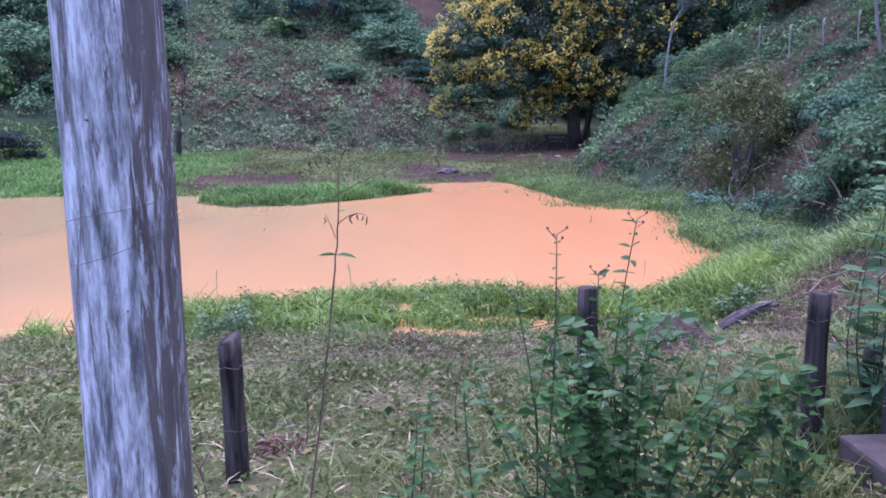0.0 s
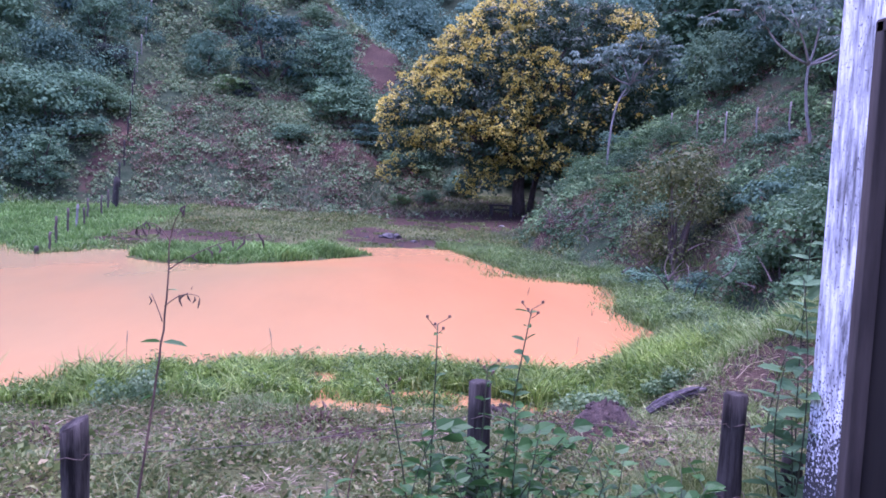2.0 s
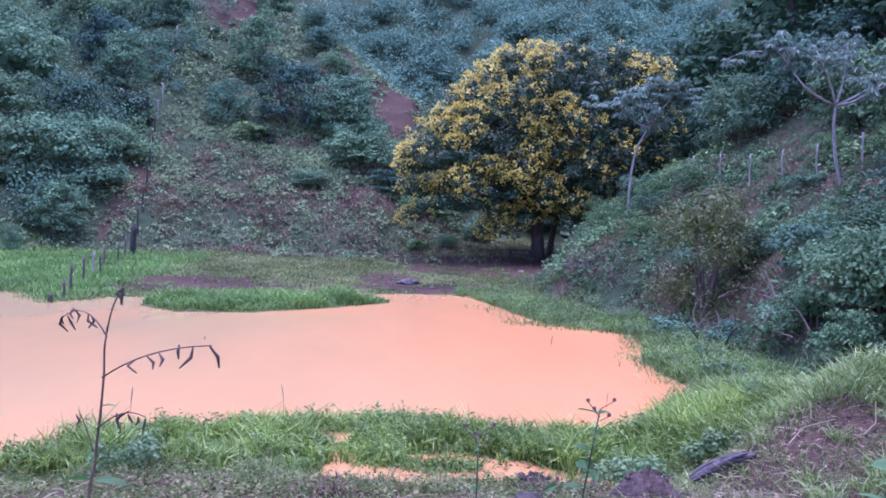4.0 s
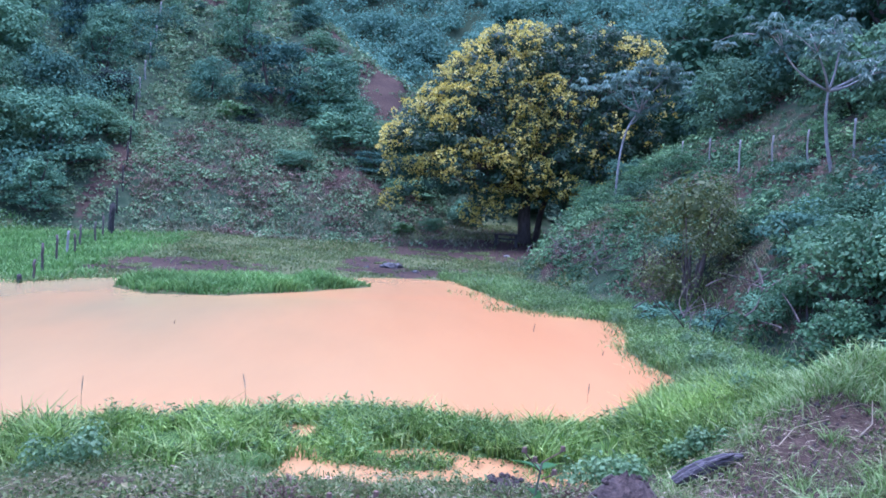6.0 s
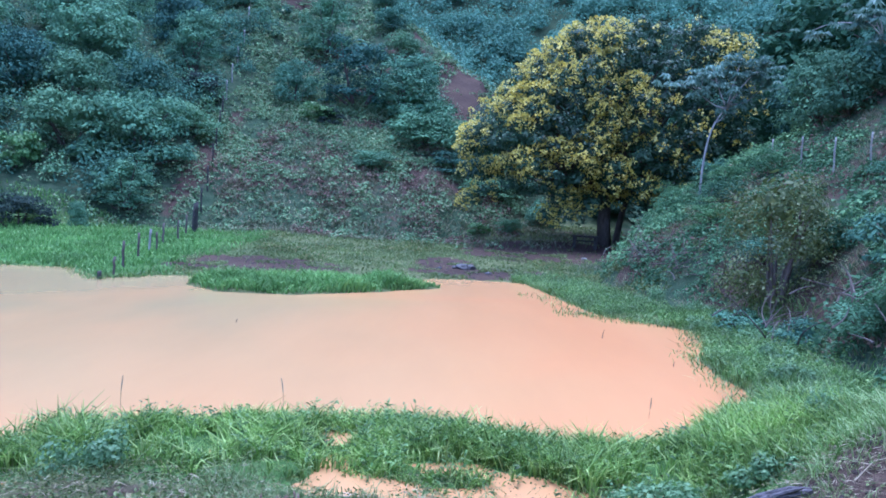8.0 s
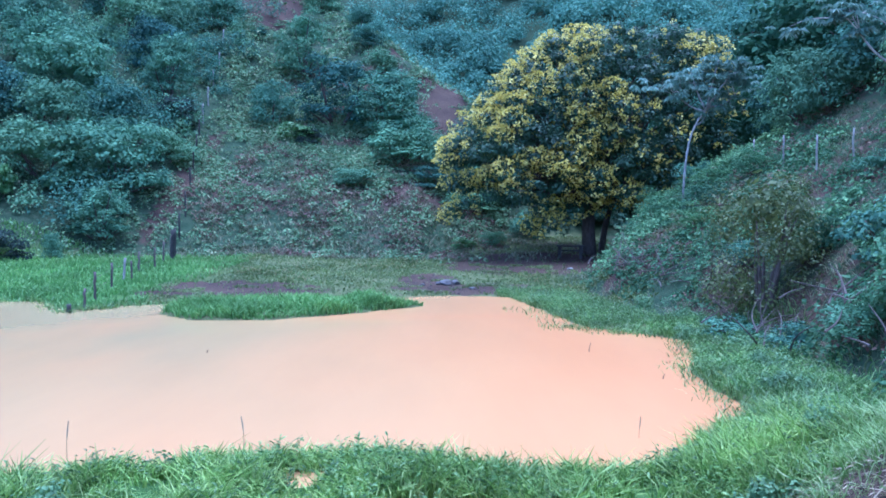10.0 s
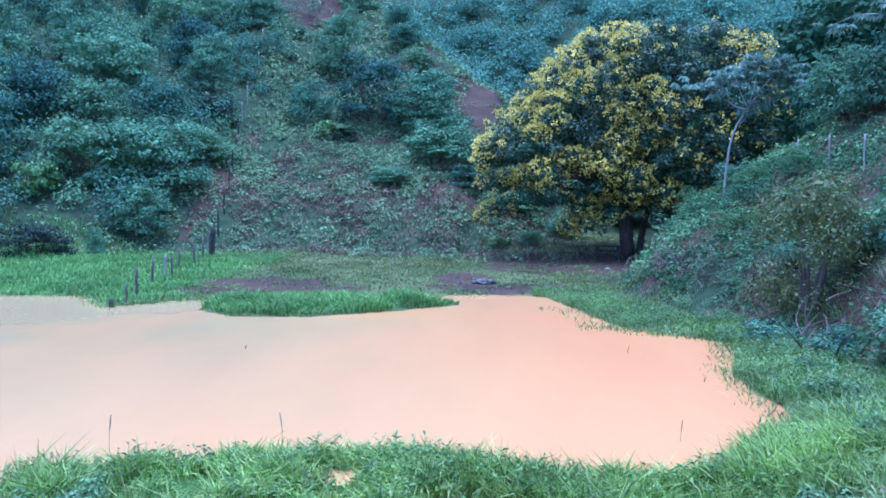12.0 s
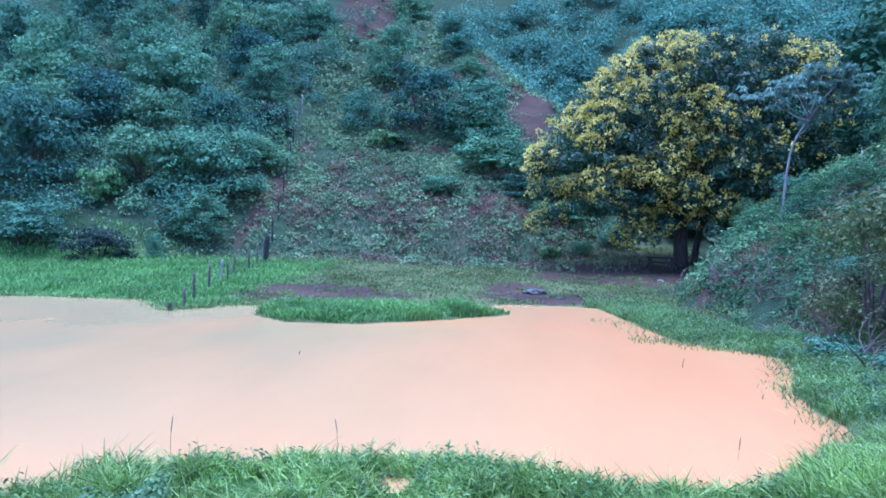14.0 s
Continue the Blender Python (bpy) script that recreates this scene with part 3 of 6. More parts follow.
def undergrowth_share(x, y):
    """1 on the overgrown hillsides, 0 on the flat and the bank."""
    x, y = np.asarray(x, float), np.asarray(y, float)
    left = step((y - np.interp(x, (-60, -25, -15, 2, 5, 20), (36, 40.5, 44.5, 46.5, 52.5, 53.5))) / 2.0)
    right = step((x - K * hill_foot_right(y / K) + 2.0) / 1.2) * step((y - 9) / 4)
    return np.clip(np.maximum(left, right), 0, 1)


def axis(*runs):
    return np.unique(np.round(np.concatenate([np.arange(a, b, s) for a, b, s in runs]), 3))


GX = axis((-420, -120, 15), (-120, -28, 2.4), (-28, -8, 0.55), (-8, 9, 0.17), (9, 26, 0.5), (26, 120, 2.4), (120, 421, 15))
GY = axis((-200, -20, 15), (-20, 2, 1.0), (2, 14, 0.17), (14, 44, 0.4), (44, 62, 0.3), (62, 110, 1.0), (110, 270, 3.5), (270, 460, 15))
XX, YY = np.meshgrid(GX, GY, indexing="ij")
ZZ = ground_height(XX, YY)
nx, ny = XX.shape
ii, jj = np.meshgrid(np.arange(nx - 1), np.arange(ny - 1), indexing="ij")
sheet = Bag().add(np.stack([XX, YY, ZZ], -1), np.stack([ii * ny + jj, (ii + 1) * ny + jj, (ii + 1) * ny + jj + 1, ii * ny + jj + 1], -1))
ground = part("ground", sheet, GROUND, smooth=True)
for key, values in (("bare", bare_share(XX, YY)), ("lush", lush_share(XX, YY)), ("undergrowth", undergrowth_share(XX, YY))):
    layer = ground.data.attributes.new(key, "FLOAT", "POINT")
    layer.data.foreach_set("value", values.ravel().astype(np.float32))
tagged(ground, "hilly ground of red-brown earth, turf and scrub slopes", "ground", kind="structure")

bm = bmesh.new()
bmesh.ops.create_grid(bm, x_segments=40, y_segments=30, size=1)
for v in bm.verts:
    v.co = Vector((-20 + 30 * v.co.x, 19.5 + 13.5 * v.co.y, 0))
water = tagged(part("water", bm, WATER), "pond full of opaque orange muddy water", "pond", kind="structure")

# whitewashed house wall that ends beside the walk, with a dark wooden door
WALL_X, WALL_END, FLOOR_Z = 2.03, 3.45, 1.34
DOOR_Y0, DOOR_Y1, DOOR_TOP = 2.27, 3.22, 3.40


def house():
    b = bmesh.new()
    for lo, hi in (((WALL_X, DOOR_Y1, 0.6), (WALL_X + 0.2, WALL_END, 4.7)), ((WALL_X, DOOR_Y0, DOOR_TOP), (WALL_X + 0.2, DOOR_Y1, 4.7)), ((WALL_X, -3.0, 0.6), (WALL_X + 0.2, DOOR_Y0, 4.7))):
        piece = box(lo, hi, 0.012)
        me = bpy.data.meshes.new("tmp")
        piece.to_mesh(me)
        piece.free()
        b.from_mesh(me)
        bpy.data.meshes.remove(me)
    tagged(part("wall_house", b, WALL_PAINT), "whitewashed plaster house wall, damp-speckled at its foot", "wall", kind="structure")
    door = tagged(new("door_1"), "closed dark wooden door in a worn brown frame", "door", kind="structure")
    part("door_jamb", box((WALL_X - 0.012, DOOR_Y1 - 0.045, FLOOR_Z), (WALL_X + 0.16, DOOR_Y1 + 0.004, DOOR_TOP), 0.006), FRAME_WOOD, door)
    part("door_jamb", box((WALL_X - 0.012, DOOR_Y0 - 0.004, FLOOR_Z), (WALL_X + 0.16, DOOR_Y0 + 0.045, DOOR_TOP), 0.006), FRAME_WOOD, door)
    part("door_head", box((WALL_X - 0.012, DOOR_Y0, DOOR_TOP - 0.045), (WALL_X + 0.16, DOOR_Y1, DOOR_TOP + 0.004), 0.006), FRAME_WOOD, door)
    span = (DOOR_Y1 - DOOR_Y0 - 0.09) / 6
    for k in range(6):
        y = DOOR_Y0 + 0.045 + k * span
        part("plank", box((WALL_X + 0.05, y + 0.002, FLOOR_Z + 0.012), (WALL_X + 0.085, y + span - 0.002, DOOR_TOP - 0.05), 0.004), DOOR_WOOD, door)
    b = box((1.80, -3.0, 0.9), (WALL_X + 0.02, 3.38, FLOOR_Z), 0.02)
    bmesh.ops.subdivide_edges(b, edges=b.edges[:], cuts=3, use_grid_fill=True)
    for v in b.verts:
        v.co += Vector((0.02, 0.02, 0.006)) * noise.noise(v.co * 2.1)
    for name, lo, hi in (("wall_end", (WALL_X + 0.203, WALL_END - 0.2, 0.6), (5.6, WALL_END, 4.7)), ("wall_back", (5.603, -3.0, 0.6), (5.8, WALL_END, 4.7)), ("wall_rear", (WALL_X + 0.203, -3.0, 0.6), (5.6, -2.8, 4.7))):
        tagged(part(name, box(lo, hi, 0.012), WALL_PAINT), "plain whitewashed plaster house wall", "wall", kind="structure")
    tagged(part("ceiling", box((WALL_X, -3.0, 4.703), (5.8, WALL_END, 4.85), 0.012), CONCRETE), "plain flat concrete roof slab of the house", "roof", kind="structure")
    tagged(part("pavement_step", b, CONCRETE, smooth=False), "stained concrete step along the house wall", "pavement", kind="structure")


house()
# ---------------------------------------------------------------- by the house: pole, fence, weeds
def round_post(height, radius, seed, slant=0.0, crack=True):
    """A rough round post with a cracked, slanting top."""
    g = rng_of(seed)
    n, rows = 18, 12
    z = np.linspace(-0.25, height, rows)
    p = np.stack([0.012 * np.sin(2 * z + seed), 0.012 * np.cos(1.7 * z), z], 1)
    r = radius * (1.06 - 0.1 * (z + 0.25) / (height + 0.25)) * (1 + 0.03 * g.normal(size=rows))
    v, q = tube(p, r, n, wobble=0.14, seed=seed)
    v = v.reshape(rows + 2, n, 3)
    if crack:
        k = int(g.integers(n))
        v[6:-1, k, :2] = v[6:-1, k, :2] * 0.72 + 0.28 * p[5:, None, :2][:, 0]
    lift = slant * (v[-3:, :, 0] + 0.6 * v[-3:, :, 1]) / radius * 0.5
    v[-3:, :, 2] += lift
    return Bag().add(v.reshape(-1, 3), q)


POSTS = (((-0.91, 3.69), 1.74, 0.055, 0.045), ((0.655, 3.26), 2.05, 0.041, 0.0), ((1.754, 3.50), 1.95, 0.048, 0.0), ((2.2, 3.78), 1.60, 0.05, 0.0))


def fence_near():
    tops = []
    for k, ((x, y), top, r, slant) in enumerate(POSTS):
        z = ground_at(x, y)
        words = ("weathered round fence post with a slanting split top", "dark round fence post with a flat worn top", "grey-topped weathered round fence post", "short dark fence post beside the house wall")[k]
        t = thing("fence_post", words, "fence post", (x, y, z), "near fence posts")
        shaft = part("shaft", round_post(top - z, r, 20 + k, slant), POST_WOOD, t, smooth=True)
        for h in (0.12, 0.42):
            a = np.linspace(0, 2 * np.pi, 13)
            part("wire_tie", Bag().add(*tube(np.stack([1.08 * r * np.cos(a), 1.08 * r * np.sin(a), top - z - h + 0.01 * np.sin(3 * a)], 1), 0.0022, 5)), WIRE, shaft)
        tops.append((x, y, top))
    for a, b in zip(tops[:-1], tops[1:]):
        for h in (0.12, 0.42):
            s = np.linspace(0, 1, 14)
            p = np.array(a) + (np.array(b) - np.array(a)) * s[:, None] - [0, 0, h]
            p[:, 2] -= 0.03 * np.sin(np.pi * s)
            wire = Bag().add(*tube(p, 0.0018, 5))
            for u in np.arange(0.08, 1, 0.12):
                c = np.array(a) + (np.array(b) - np.array(a)) * u - [0, 0, h + 0.03 * math.sin(math.pi * u)]
                wire.add(*tube([c + [0.004, 0, -0.014], c + [-0.004, 0, 0.014]], 0.0015, 4))
            tagged(part("fence_wire", wire, WIRE), "thin rusty barbed wire strung between fence posts", "wire", "near fence wires")


fence_near()


def timber_pole():
    t = thing("timber_pole", "stout round timber pole with peeling whitewash and dark streaks", "pole", (-0.838, 2.325, ground_at(-0.838, 2.325)), turn=23.5)
    n, rows = 40, 60
    z = np.linspace(-0.3, 3.6, rows)
    p = np.stack([0.02 * np.sin(0.9 * z) - 0.006 * z, 0.012 * np.cos(1.3 * z), z], 1)
    r = 0.139 - 0.003 * z
    v, q = tube(p, r, n, wobble=0.02, seed=5)
    a = np.arctan2(v[:, 1], v[:, 0])
    grain = 0.0025 * np.sin(9 * a + 1.5 * np.sin(1.1 * v[:, 2])) + 0.003 * np.sin(17 * a + 2.2 * np.sin(0.7 * v[:, 2] + 1)) + 0.002 * np.sin(31 * a + 3 * v[:, 2])
    v[:, :2] *= (1 + grain / 0.145)[:, None]
    shaft = part("shaft", Bag().add(v, q), POLE_PAINT, t, smooth=True)
    for h, turn in ((1.28, 0.1), (1.18, -0.2), (0.35, 0.3)):
        b = np.linspace(-2.7, -0.4, 16)
        w = np.stack([0.141 * np.cos(b), 0.141 * np.sin(b), h + 0.03 * (b + 1.5) + turn * 0.05 * np.sin(2 * b)], 1)
        part("wire_strand", Bag().add(*tube(w, 0.0008, 5)), WIRE, shaft)
    for k, (h, b) in enumerate(((1.02, -1.6), (1.5, -2.0), (0.6, -1.2))):
        c = np.array([0.14 * math.cos(b), 0.14 * math.sin(b), h])
        part("nail", Bag().add(*tube([c, c + [0.014 * math.cos(b), 0.014 * math.sin(b), 0.002]], 0.003, 6)), WIRE, shaft)


timber_pole()


def stem(bag, a, b, r0, r1, g, bend=0.06, n=7, sides=6):
    s = np.linspace(0, 1, n)
    a, b = np.array(a, float), np.array(b, float)
    off = g.normal(size=3) * bend * np.linalg.norm(b - a)
    p = a + (b - a) * s[:, None] + off * np.sin(np.pi * s)[:, None]
    bag.add(*tube(p, r0 + (r1 - r0) * s, sides))
    return p


def broadleaf_shrub():
    """The leafy shrub that grows before the fence."""
    g = rng_of(31)
    x0, y0 = 0.72, 2.80
    z0 = ground_at(x0, y0)
    t = thing("broadleaf_shrub", "leafy green shrub with oval leaves growing before the fence", "shrub", (x0, y0, z0))
    at, along, size = [], [], []
    for k in range(58):
        wood = Bag()
        a, r = 2 * np.pi * g.random(), 0.62 * math.sqrt(g.random())
        tip = (r * math.cos(a), 0.55 * r * math.sin(a) , 0.36 + (0.62 - 0.5 * r) * (0.7 + 0.5 * g.random()))
        p = stem(wood, (0.25 * r * math.cos(a), 0.15 * r * math.sin(a), -0.03), tip, 0.0034, 0.0015, g, 0.14)
        part("stem", wood, GREEN_STALK, t, smooth=True)
        for m in range(27):
            s = 0.15 + 0.85 * (m + g.random()) / 27
            i = min(int(s * 6), 5)
            c = p[i] + (p[i + 1] - p[i]) * (s * 6 - i)
            b = m * 2.4 + g.random()
            at.append(c)
            along.append((math.cos(b), math.sin(b), 0.25 + 0.4 * g.random()))
            size.append(0.032 + 0.042 * g.random())
    order = np.argsort(-np.array(at)[:, 2] + 0.5 * np.array(at)[:, 1])
    leaf_parts(t, np.array(at)[order], np.array(along)[order], np.array(size)[order], BROAD_LEAF, g, 0.78)


broadleaf_shrub()


def tall_stem(x, y, top, seed, name="leafy_weed", label="slender upright weed with paired green leaves", lean=(0.05, 0.0), leafy=(0.55, 1.0), size=0.05, heads=True, step_m=0.045, leaf=BROAD_LEAF, bend=0.03):
    g = rng_of(seed)
    z0 = ground_at(x - lean[0], y - lean[1])
    t = thing(name, label, "weed", (x - lean[0], y - lean[1], z0))
    h = top - z0
    wood = Bag()
    p = stem(wood, (0, 0, -0.03), (lean[0], lean[1], h), 0.0045, 0.0018, g, bend, 12)
    at, along, s = [], [], []
    for m, u in enumerate(np.arange(leafy[0], leafy[1], step_m / h)):
        i = min(int(u * 11), 10)
        c = p[i] + (p[i + 1] - p[i]) * (u * 11 - i)
        for w in (0, np.pi):
            b = m * 1.57 + w + 1.1 * g.normal() * 0.5
            at.append(c)
            along.append((math.cos(b), math.sin(b), 0.1 + 0.5 * g.random()))
            s.append(size * (0.5 + 0.7 * g.random()) * (1.1 - 0.5 * (u - leafy[0])))
    stalk = part("stalk", wood, GREEN_STALK, t, smooth=True)
    leaf_parts(t, at, along, s, leaf, g, 0.5)
    if heads:
        for k in range(4):
            b = k * 1.7
            e = p[-1] + [0.035 * math.cos(b), 0.035 * math.sin(b), 0.02 - 0.03 * (k % 2)]
            bud = Bag().add(*tube([p[-1] - [0, 0, 0.01 * k], e], 0.0012, 5))
            bud.add(*tube([e, e + [0, 0, 0.008]], [0.005, 0.004], 6))
            part("bud", bud, STALK, stalk)
    return t


tall_stem(0.76, 3.0, 2.36, 41, size=0.06)
tall_stem(0.44, 2.86, 2.33, 42, size=0.04)
tall_stem(0.62, 2.98, 2.17, 43, size=0.05)
tall_stem(0.30, 2.92, 2.12, 44, size=0.045, lean=(-0.08, 0.02))
for k, (x, y, top) in enumerate(((-0.05, 2.7, 1.75), (0.12, 2.95, 1.8), (0.02, 3.3, 1.65), (1.25, 2.75, 1.72), (1.42, 3.05, 1.66), (1.1, 3.25, 1.75), (0.95, 3.4, 1.6), (-0.12, 2.45, 1.62))):
    tall_stem(x, y, top, 50 + k, size=0.075, leafy=(0.3, 1.0), heads=False, lean=(0.06 * (-1) ** k, 0.03))
for k, (x, y, top) in enumerate(((2.03, 3.56, 2.42), (2.10, 3.64, 2.62), (2.0, 3.58, 2.12), (2.13, 3.68, 2.3), (2.0, 3.53, 1.9))):
    tall_stem(x, y, top, 70 + k, name="broad_leaved_weed", label="tall weed with glossy broad leaves against the house wall", size=0.13, leafy=(0.2, 1.0), heads=False, step_m=0.065, leaf=LIGHT_BUSH, bend=0.08, lean=(-0.05 * (k % 3), 0.0))


def pod_weed():
    """A tall dry stalk that carries twisted seed pods."""
    g = rng_of(61)
    x, y = -0.43, 2.46
    z0 = ground_at(x, y)
    base = np.array([x, y, z0])
    t = thing("dry_weed", "tall thin dry weed stalk with dark hanging seed pods", "weed", (x, y, z0))
    wood = Bag()
    knots = np.array([(x, y, z0 - 0.03), (-0.36, 2.49, 1.75), (-0.30, 2.52, 2.2), (-0.285, 2.53, 2.33), (-0.275, 2.535, 2.46), (-0.27, 2.54, 2.60)]) - base
    s = np.linspace(0, 5, 18)
    p = np.stack([np.interp(s, np.arange(6), knots[:, i]) for i in range(3)], 1)
    p[1:-1] += 0.0012 * g.normal(size=(16, 3)) * [1, 1, 0]
    wood.add(*tube(p, np.linspace(0.0042, 0.0016, 18), 6))
    twigs = (((-0.275, 2.535, 2.51), (-0.14, 2.33, 2.60), (0.0, 2.10, 2.64), 6), ((-0.27, 2.54, 2.58), (-0.31, 2.55, 2.65), (-0.355, 2.56, 2.61), 7),
             ((-0.28, 2.53, 2.42), (-0.23, 2.51, 2.47), (-0.19, 2.50, 2.45), 5), ((-0.285, 2.53, 2.38), (-0.30, 2.54, 2.42), (-0.315, 2.54, 2.45), 1), ((-0.27, 2.54, 2.59), (-0.25, 2.50, 2.66), (-0.21, 2.46, 2.68), 3))
    pods = []
    for a, b, c, count in twigs:
        u = np.linspace(0, 1, 9)[:, None]
        w = (1 - u) ** 2 * np.array(a) + 2 * u * (1 - u) * np.array(b) + u ** 2 * np.array(c) - base
        wood.add(*tube(w, np.linspace(0.0016, 0.0008, 9), 5))
        for k in range(count):
            q = w[8 - k % 6] + 0.004 * g.normal(size=3)
            e = q + [0.010 * g.normal(), 0.010 * g.normal(), -0.016 - 0.014 * g.random()]
            pods.append([q, (q + e) / 2 + [0.005 * g.normal(), 0, 0], e])
    stalk = part("stalk", wood, STALK, t, smooth=True)
    for pod in pods:
        part("seed_pod", Bag().add(*tube(pod, [0.001, 0.0026, 0.001], 5)), POD, stalk)
    at = np.array([knots[3], knots[3], knots[4], knots[2]])
    leaf_parts(t, at, [(-0.9, 0.2, 0.1), (0.9, 0.1, 0.05), (0.8, -0.2, 0.3), (-0.9, 0, -0.2)], [0.055, 0.06, 0.03, 0.045], BROAD_LEAF, g, 0.4)


pod_weed()


def dead_stick(x, y, top, seed, lean):
    g = rng_of(seed)
    z0 = ground_at(x, y)
    w = Bag()
    p = stem(w, (0, 0, -0.05), (*lean, top - z0), 0.006, 0.003, g, 0.05, 8)
    stem(w, p[5], p[5] + np.array([0.05, 0.02, 0.08]), 0.003, 0.0015, g, 0.1, 5)
    t = thing("dead_stick", "thin grey dead stick standing in the weeds", "stick", (x, y, z0))
    part("stick", w, STALK, t, smooth=True)


dead_stick(-0.62, 3.95, 1.42, 81, (0.02, 0.02))
dead_stick(-0.95, 3.3, 1.35, 82, (-0.05, 0.03))
dead_stick(0.20, 4.6, 1.4, 83, (0.06, 0.0))


def weed_clump(x, y, r, seed):
    """A rounded clump of grey-green weeds by the puddles."""
    g = rng_of(seed)
    t = thing("weed_clump", "rounded clump of grey-green leafy weeds beside the water", "weed", (x, y, ground_at(x, y)), "shore weed clumps")
    bag = Bag()
    for k in range(9):
        lobe(bag, (0.55 * r * g.normal(), 0.45 * r * g.normal(), 0.15 * r + 0.6 * r * g.random()), 0.42 * r, 150, 0.042, g, 0.9, -0.8, 0.8)
    part("foliage", bag, CLUMP_LEAF, t)


for k, (x, y, r) in enumerate(((2.85, 8.95, 0.42), (3.2, 9.3, 0.36), (-2.3, 9.25, 0.4), (4.05, 9.5, 0.3), (5.3, 10.9, 0.34), (6.5, 13.0, 0.4), (6.9, 15.2, 0.4), (7.3, 17.2, 0.45), (8.1, 19.6, 0.5), (7.4, 21.6, 0.45), (8.2, 24.2, 0.5), (7.6, 26.8, 0.5))):
    weed_clump(x, y, r, 840 + k)


def withered_clump(x, y, r, n, seed, material=RUST_LEAF, name="withered_clump", label="clump of withered red-brown fern fronds"):
    g = rng_of(seed)
    t = thing(name, label, "dry plant", (x, y, ground_at(x, y)))
    d = sphere_points(n, g)
    d[:, 2] = np.abs(d[:, 2]) * 0.7
    at = d * [r, r, 0.8 * r] * g.random((n, 1)) * [1, 1, 0.6]
    s = 0.10 * (0.5 + g.random(n))
    part("fronds", Bag().add(*leaves(at, d + 0.6 * g.normal(size=(n, 3)), s, 0.16 * s, g, 0.4)), material, t)


withered_clump(-0.15, 7.62, 0.34, 420, 91)
withered_clump(-0.72, 4.05, 0.15, 240, 92)
withered_clump(2.2, 7.9, 0.28, 240, 93)
withered_clump(-2.1, 6.6, 0.25, 200, 94)


def earth_mound(x, y, r, h, seed, label="mound of dark freshly dug earth"):
    g = rng_of(seed)
    a, u = np.meshgrid(np.linspace(0, 2 * np.pi, 28, endpoint=False), np.linspace(0, 1, 12), indexing="ij")
    rr = r * (1 + 0.15 * np.sin(2 * a + seed) + 0.1 * np.sin(5 * a))
    px, py = rr * u * np.cos(a), 0.8 * rr * u * np.sin(a)
    pz = h * (1 - u ** 2.2) - 0.06 * u + 0.12 * h * g.normal(size=a.shape) * (1 - u)
    pz = pz * (u > 0) + h * (u == 0)
    i, j = np.meshgrid(np.arange(28), np.arange(11), indexing="ij")
    q = np.stack([i * 12 + j, i * 12 + j + 1, ((i + 1) % 28) * 12 + j + 1, ((i + 1) % 28) * 12 + j], -1)
    t = thing("earth_mound", label, "mound", (x, y, ground_at(x, y)))
    body = part("mound_body", Bag().add(np.stack([px, py, pz], -1), q), EARTH_LUMP, t, smooth=True)
    for k in range(26):
        b, s = 2 * np.pi * g.random(), r * (0.3 + 0.9 * g.random())
        c = np.array([s * math.cos(b), 0.8 * s * math.sin(b), max(0.0, h * (1 - (s / r) ** 2.2)) + 0.005])
        k2 = 0.012 + 0.025 * g.random()
        part("clod", Bag().add(*tube([c - [0, 0, 0.6 * k2], c, c + [0.3 * k2, 0, 0.6 * k2]], [0.7 * k2, k2, 0.6 * k2], 6, wobble=0.4, seed=k)), EARTH_LUMP, body)


earth_mound(2.68, 7.75, 0.34, 0.24, 3)
earth_mound(3.35, 8.95, 0.2, 0.15, 4)
earth_mound(1.75, 8.35, 0.3, 0.10, 6)
earth_mound(2.15, 8.55, 0.1, 0.09, 7)


def fallen_log():
    a, b = np.array([3.50, 8.74, 0]), np.array([4.10, 8.62, 0])
    a[2], b[2] = ground_at(*a[:2]) + 0.06, ground_at(*b[:2]) + 0.07
    c = (a + b) / 2
    t = thing("driftwood_log", "grey weathered log lying on the dug earth", "log", tuple(c))
    s = np.linspace(0, 1, 14)
    p = (a - c) + (b - a) * s[:, None] + np.stack([0 * s, 0.02 * np.sin(4 * s), 0.035 * np.sin(np.pi * s)], 1)
    v, q = tube(p, 0.07 * np.array([0.75, 0.9, 1, 1.05, 1, 1.05, 1.0, 0.98, 0.95, 0.9, 0.85, 0.7, 0.55, 0.3]), 22, wobble=0.35, seed=4)
    v[:, 2] = (v[:, 2]) * 0.85
    part("log", Bag().add(v, q), GREY_WOOD, t, smooth=False)
    split = Bag().add(*tube(p[2:12] + [0, -0.055, 0.035], np.array([0.01, 0.02, 0.025, 0.022, 0.026, 0.02, 0.02, 0.018, 0.014, 0.006]), 8, wobble=0.5, seed=9))
    part("splinter", split, GREY_WOOD, t)


fallen_log()


def branch_on_ground(pts, r, seed, label="pale dry branch lying on the ground", material=STRAW):
    p = np.array([(x, y, ground_at(x, y) + r + dz) for x, y, dz in pts])
    c = p.mean(0)
    t = thing("dry_branch", label, "branch", tuple(c))
    part("stick", Bag().add(*tube(p - c, np.linspace(r, 0.5 * r, len(p)), 7, wobble=0.2, seed=seed)), material, t)


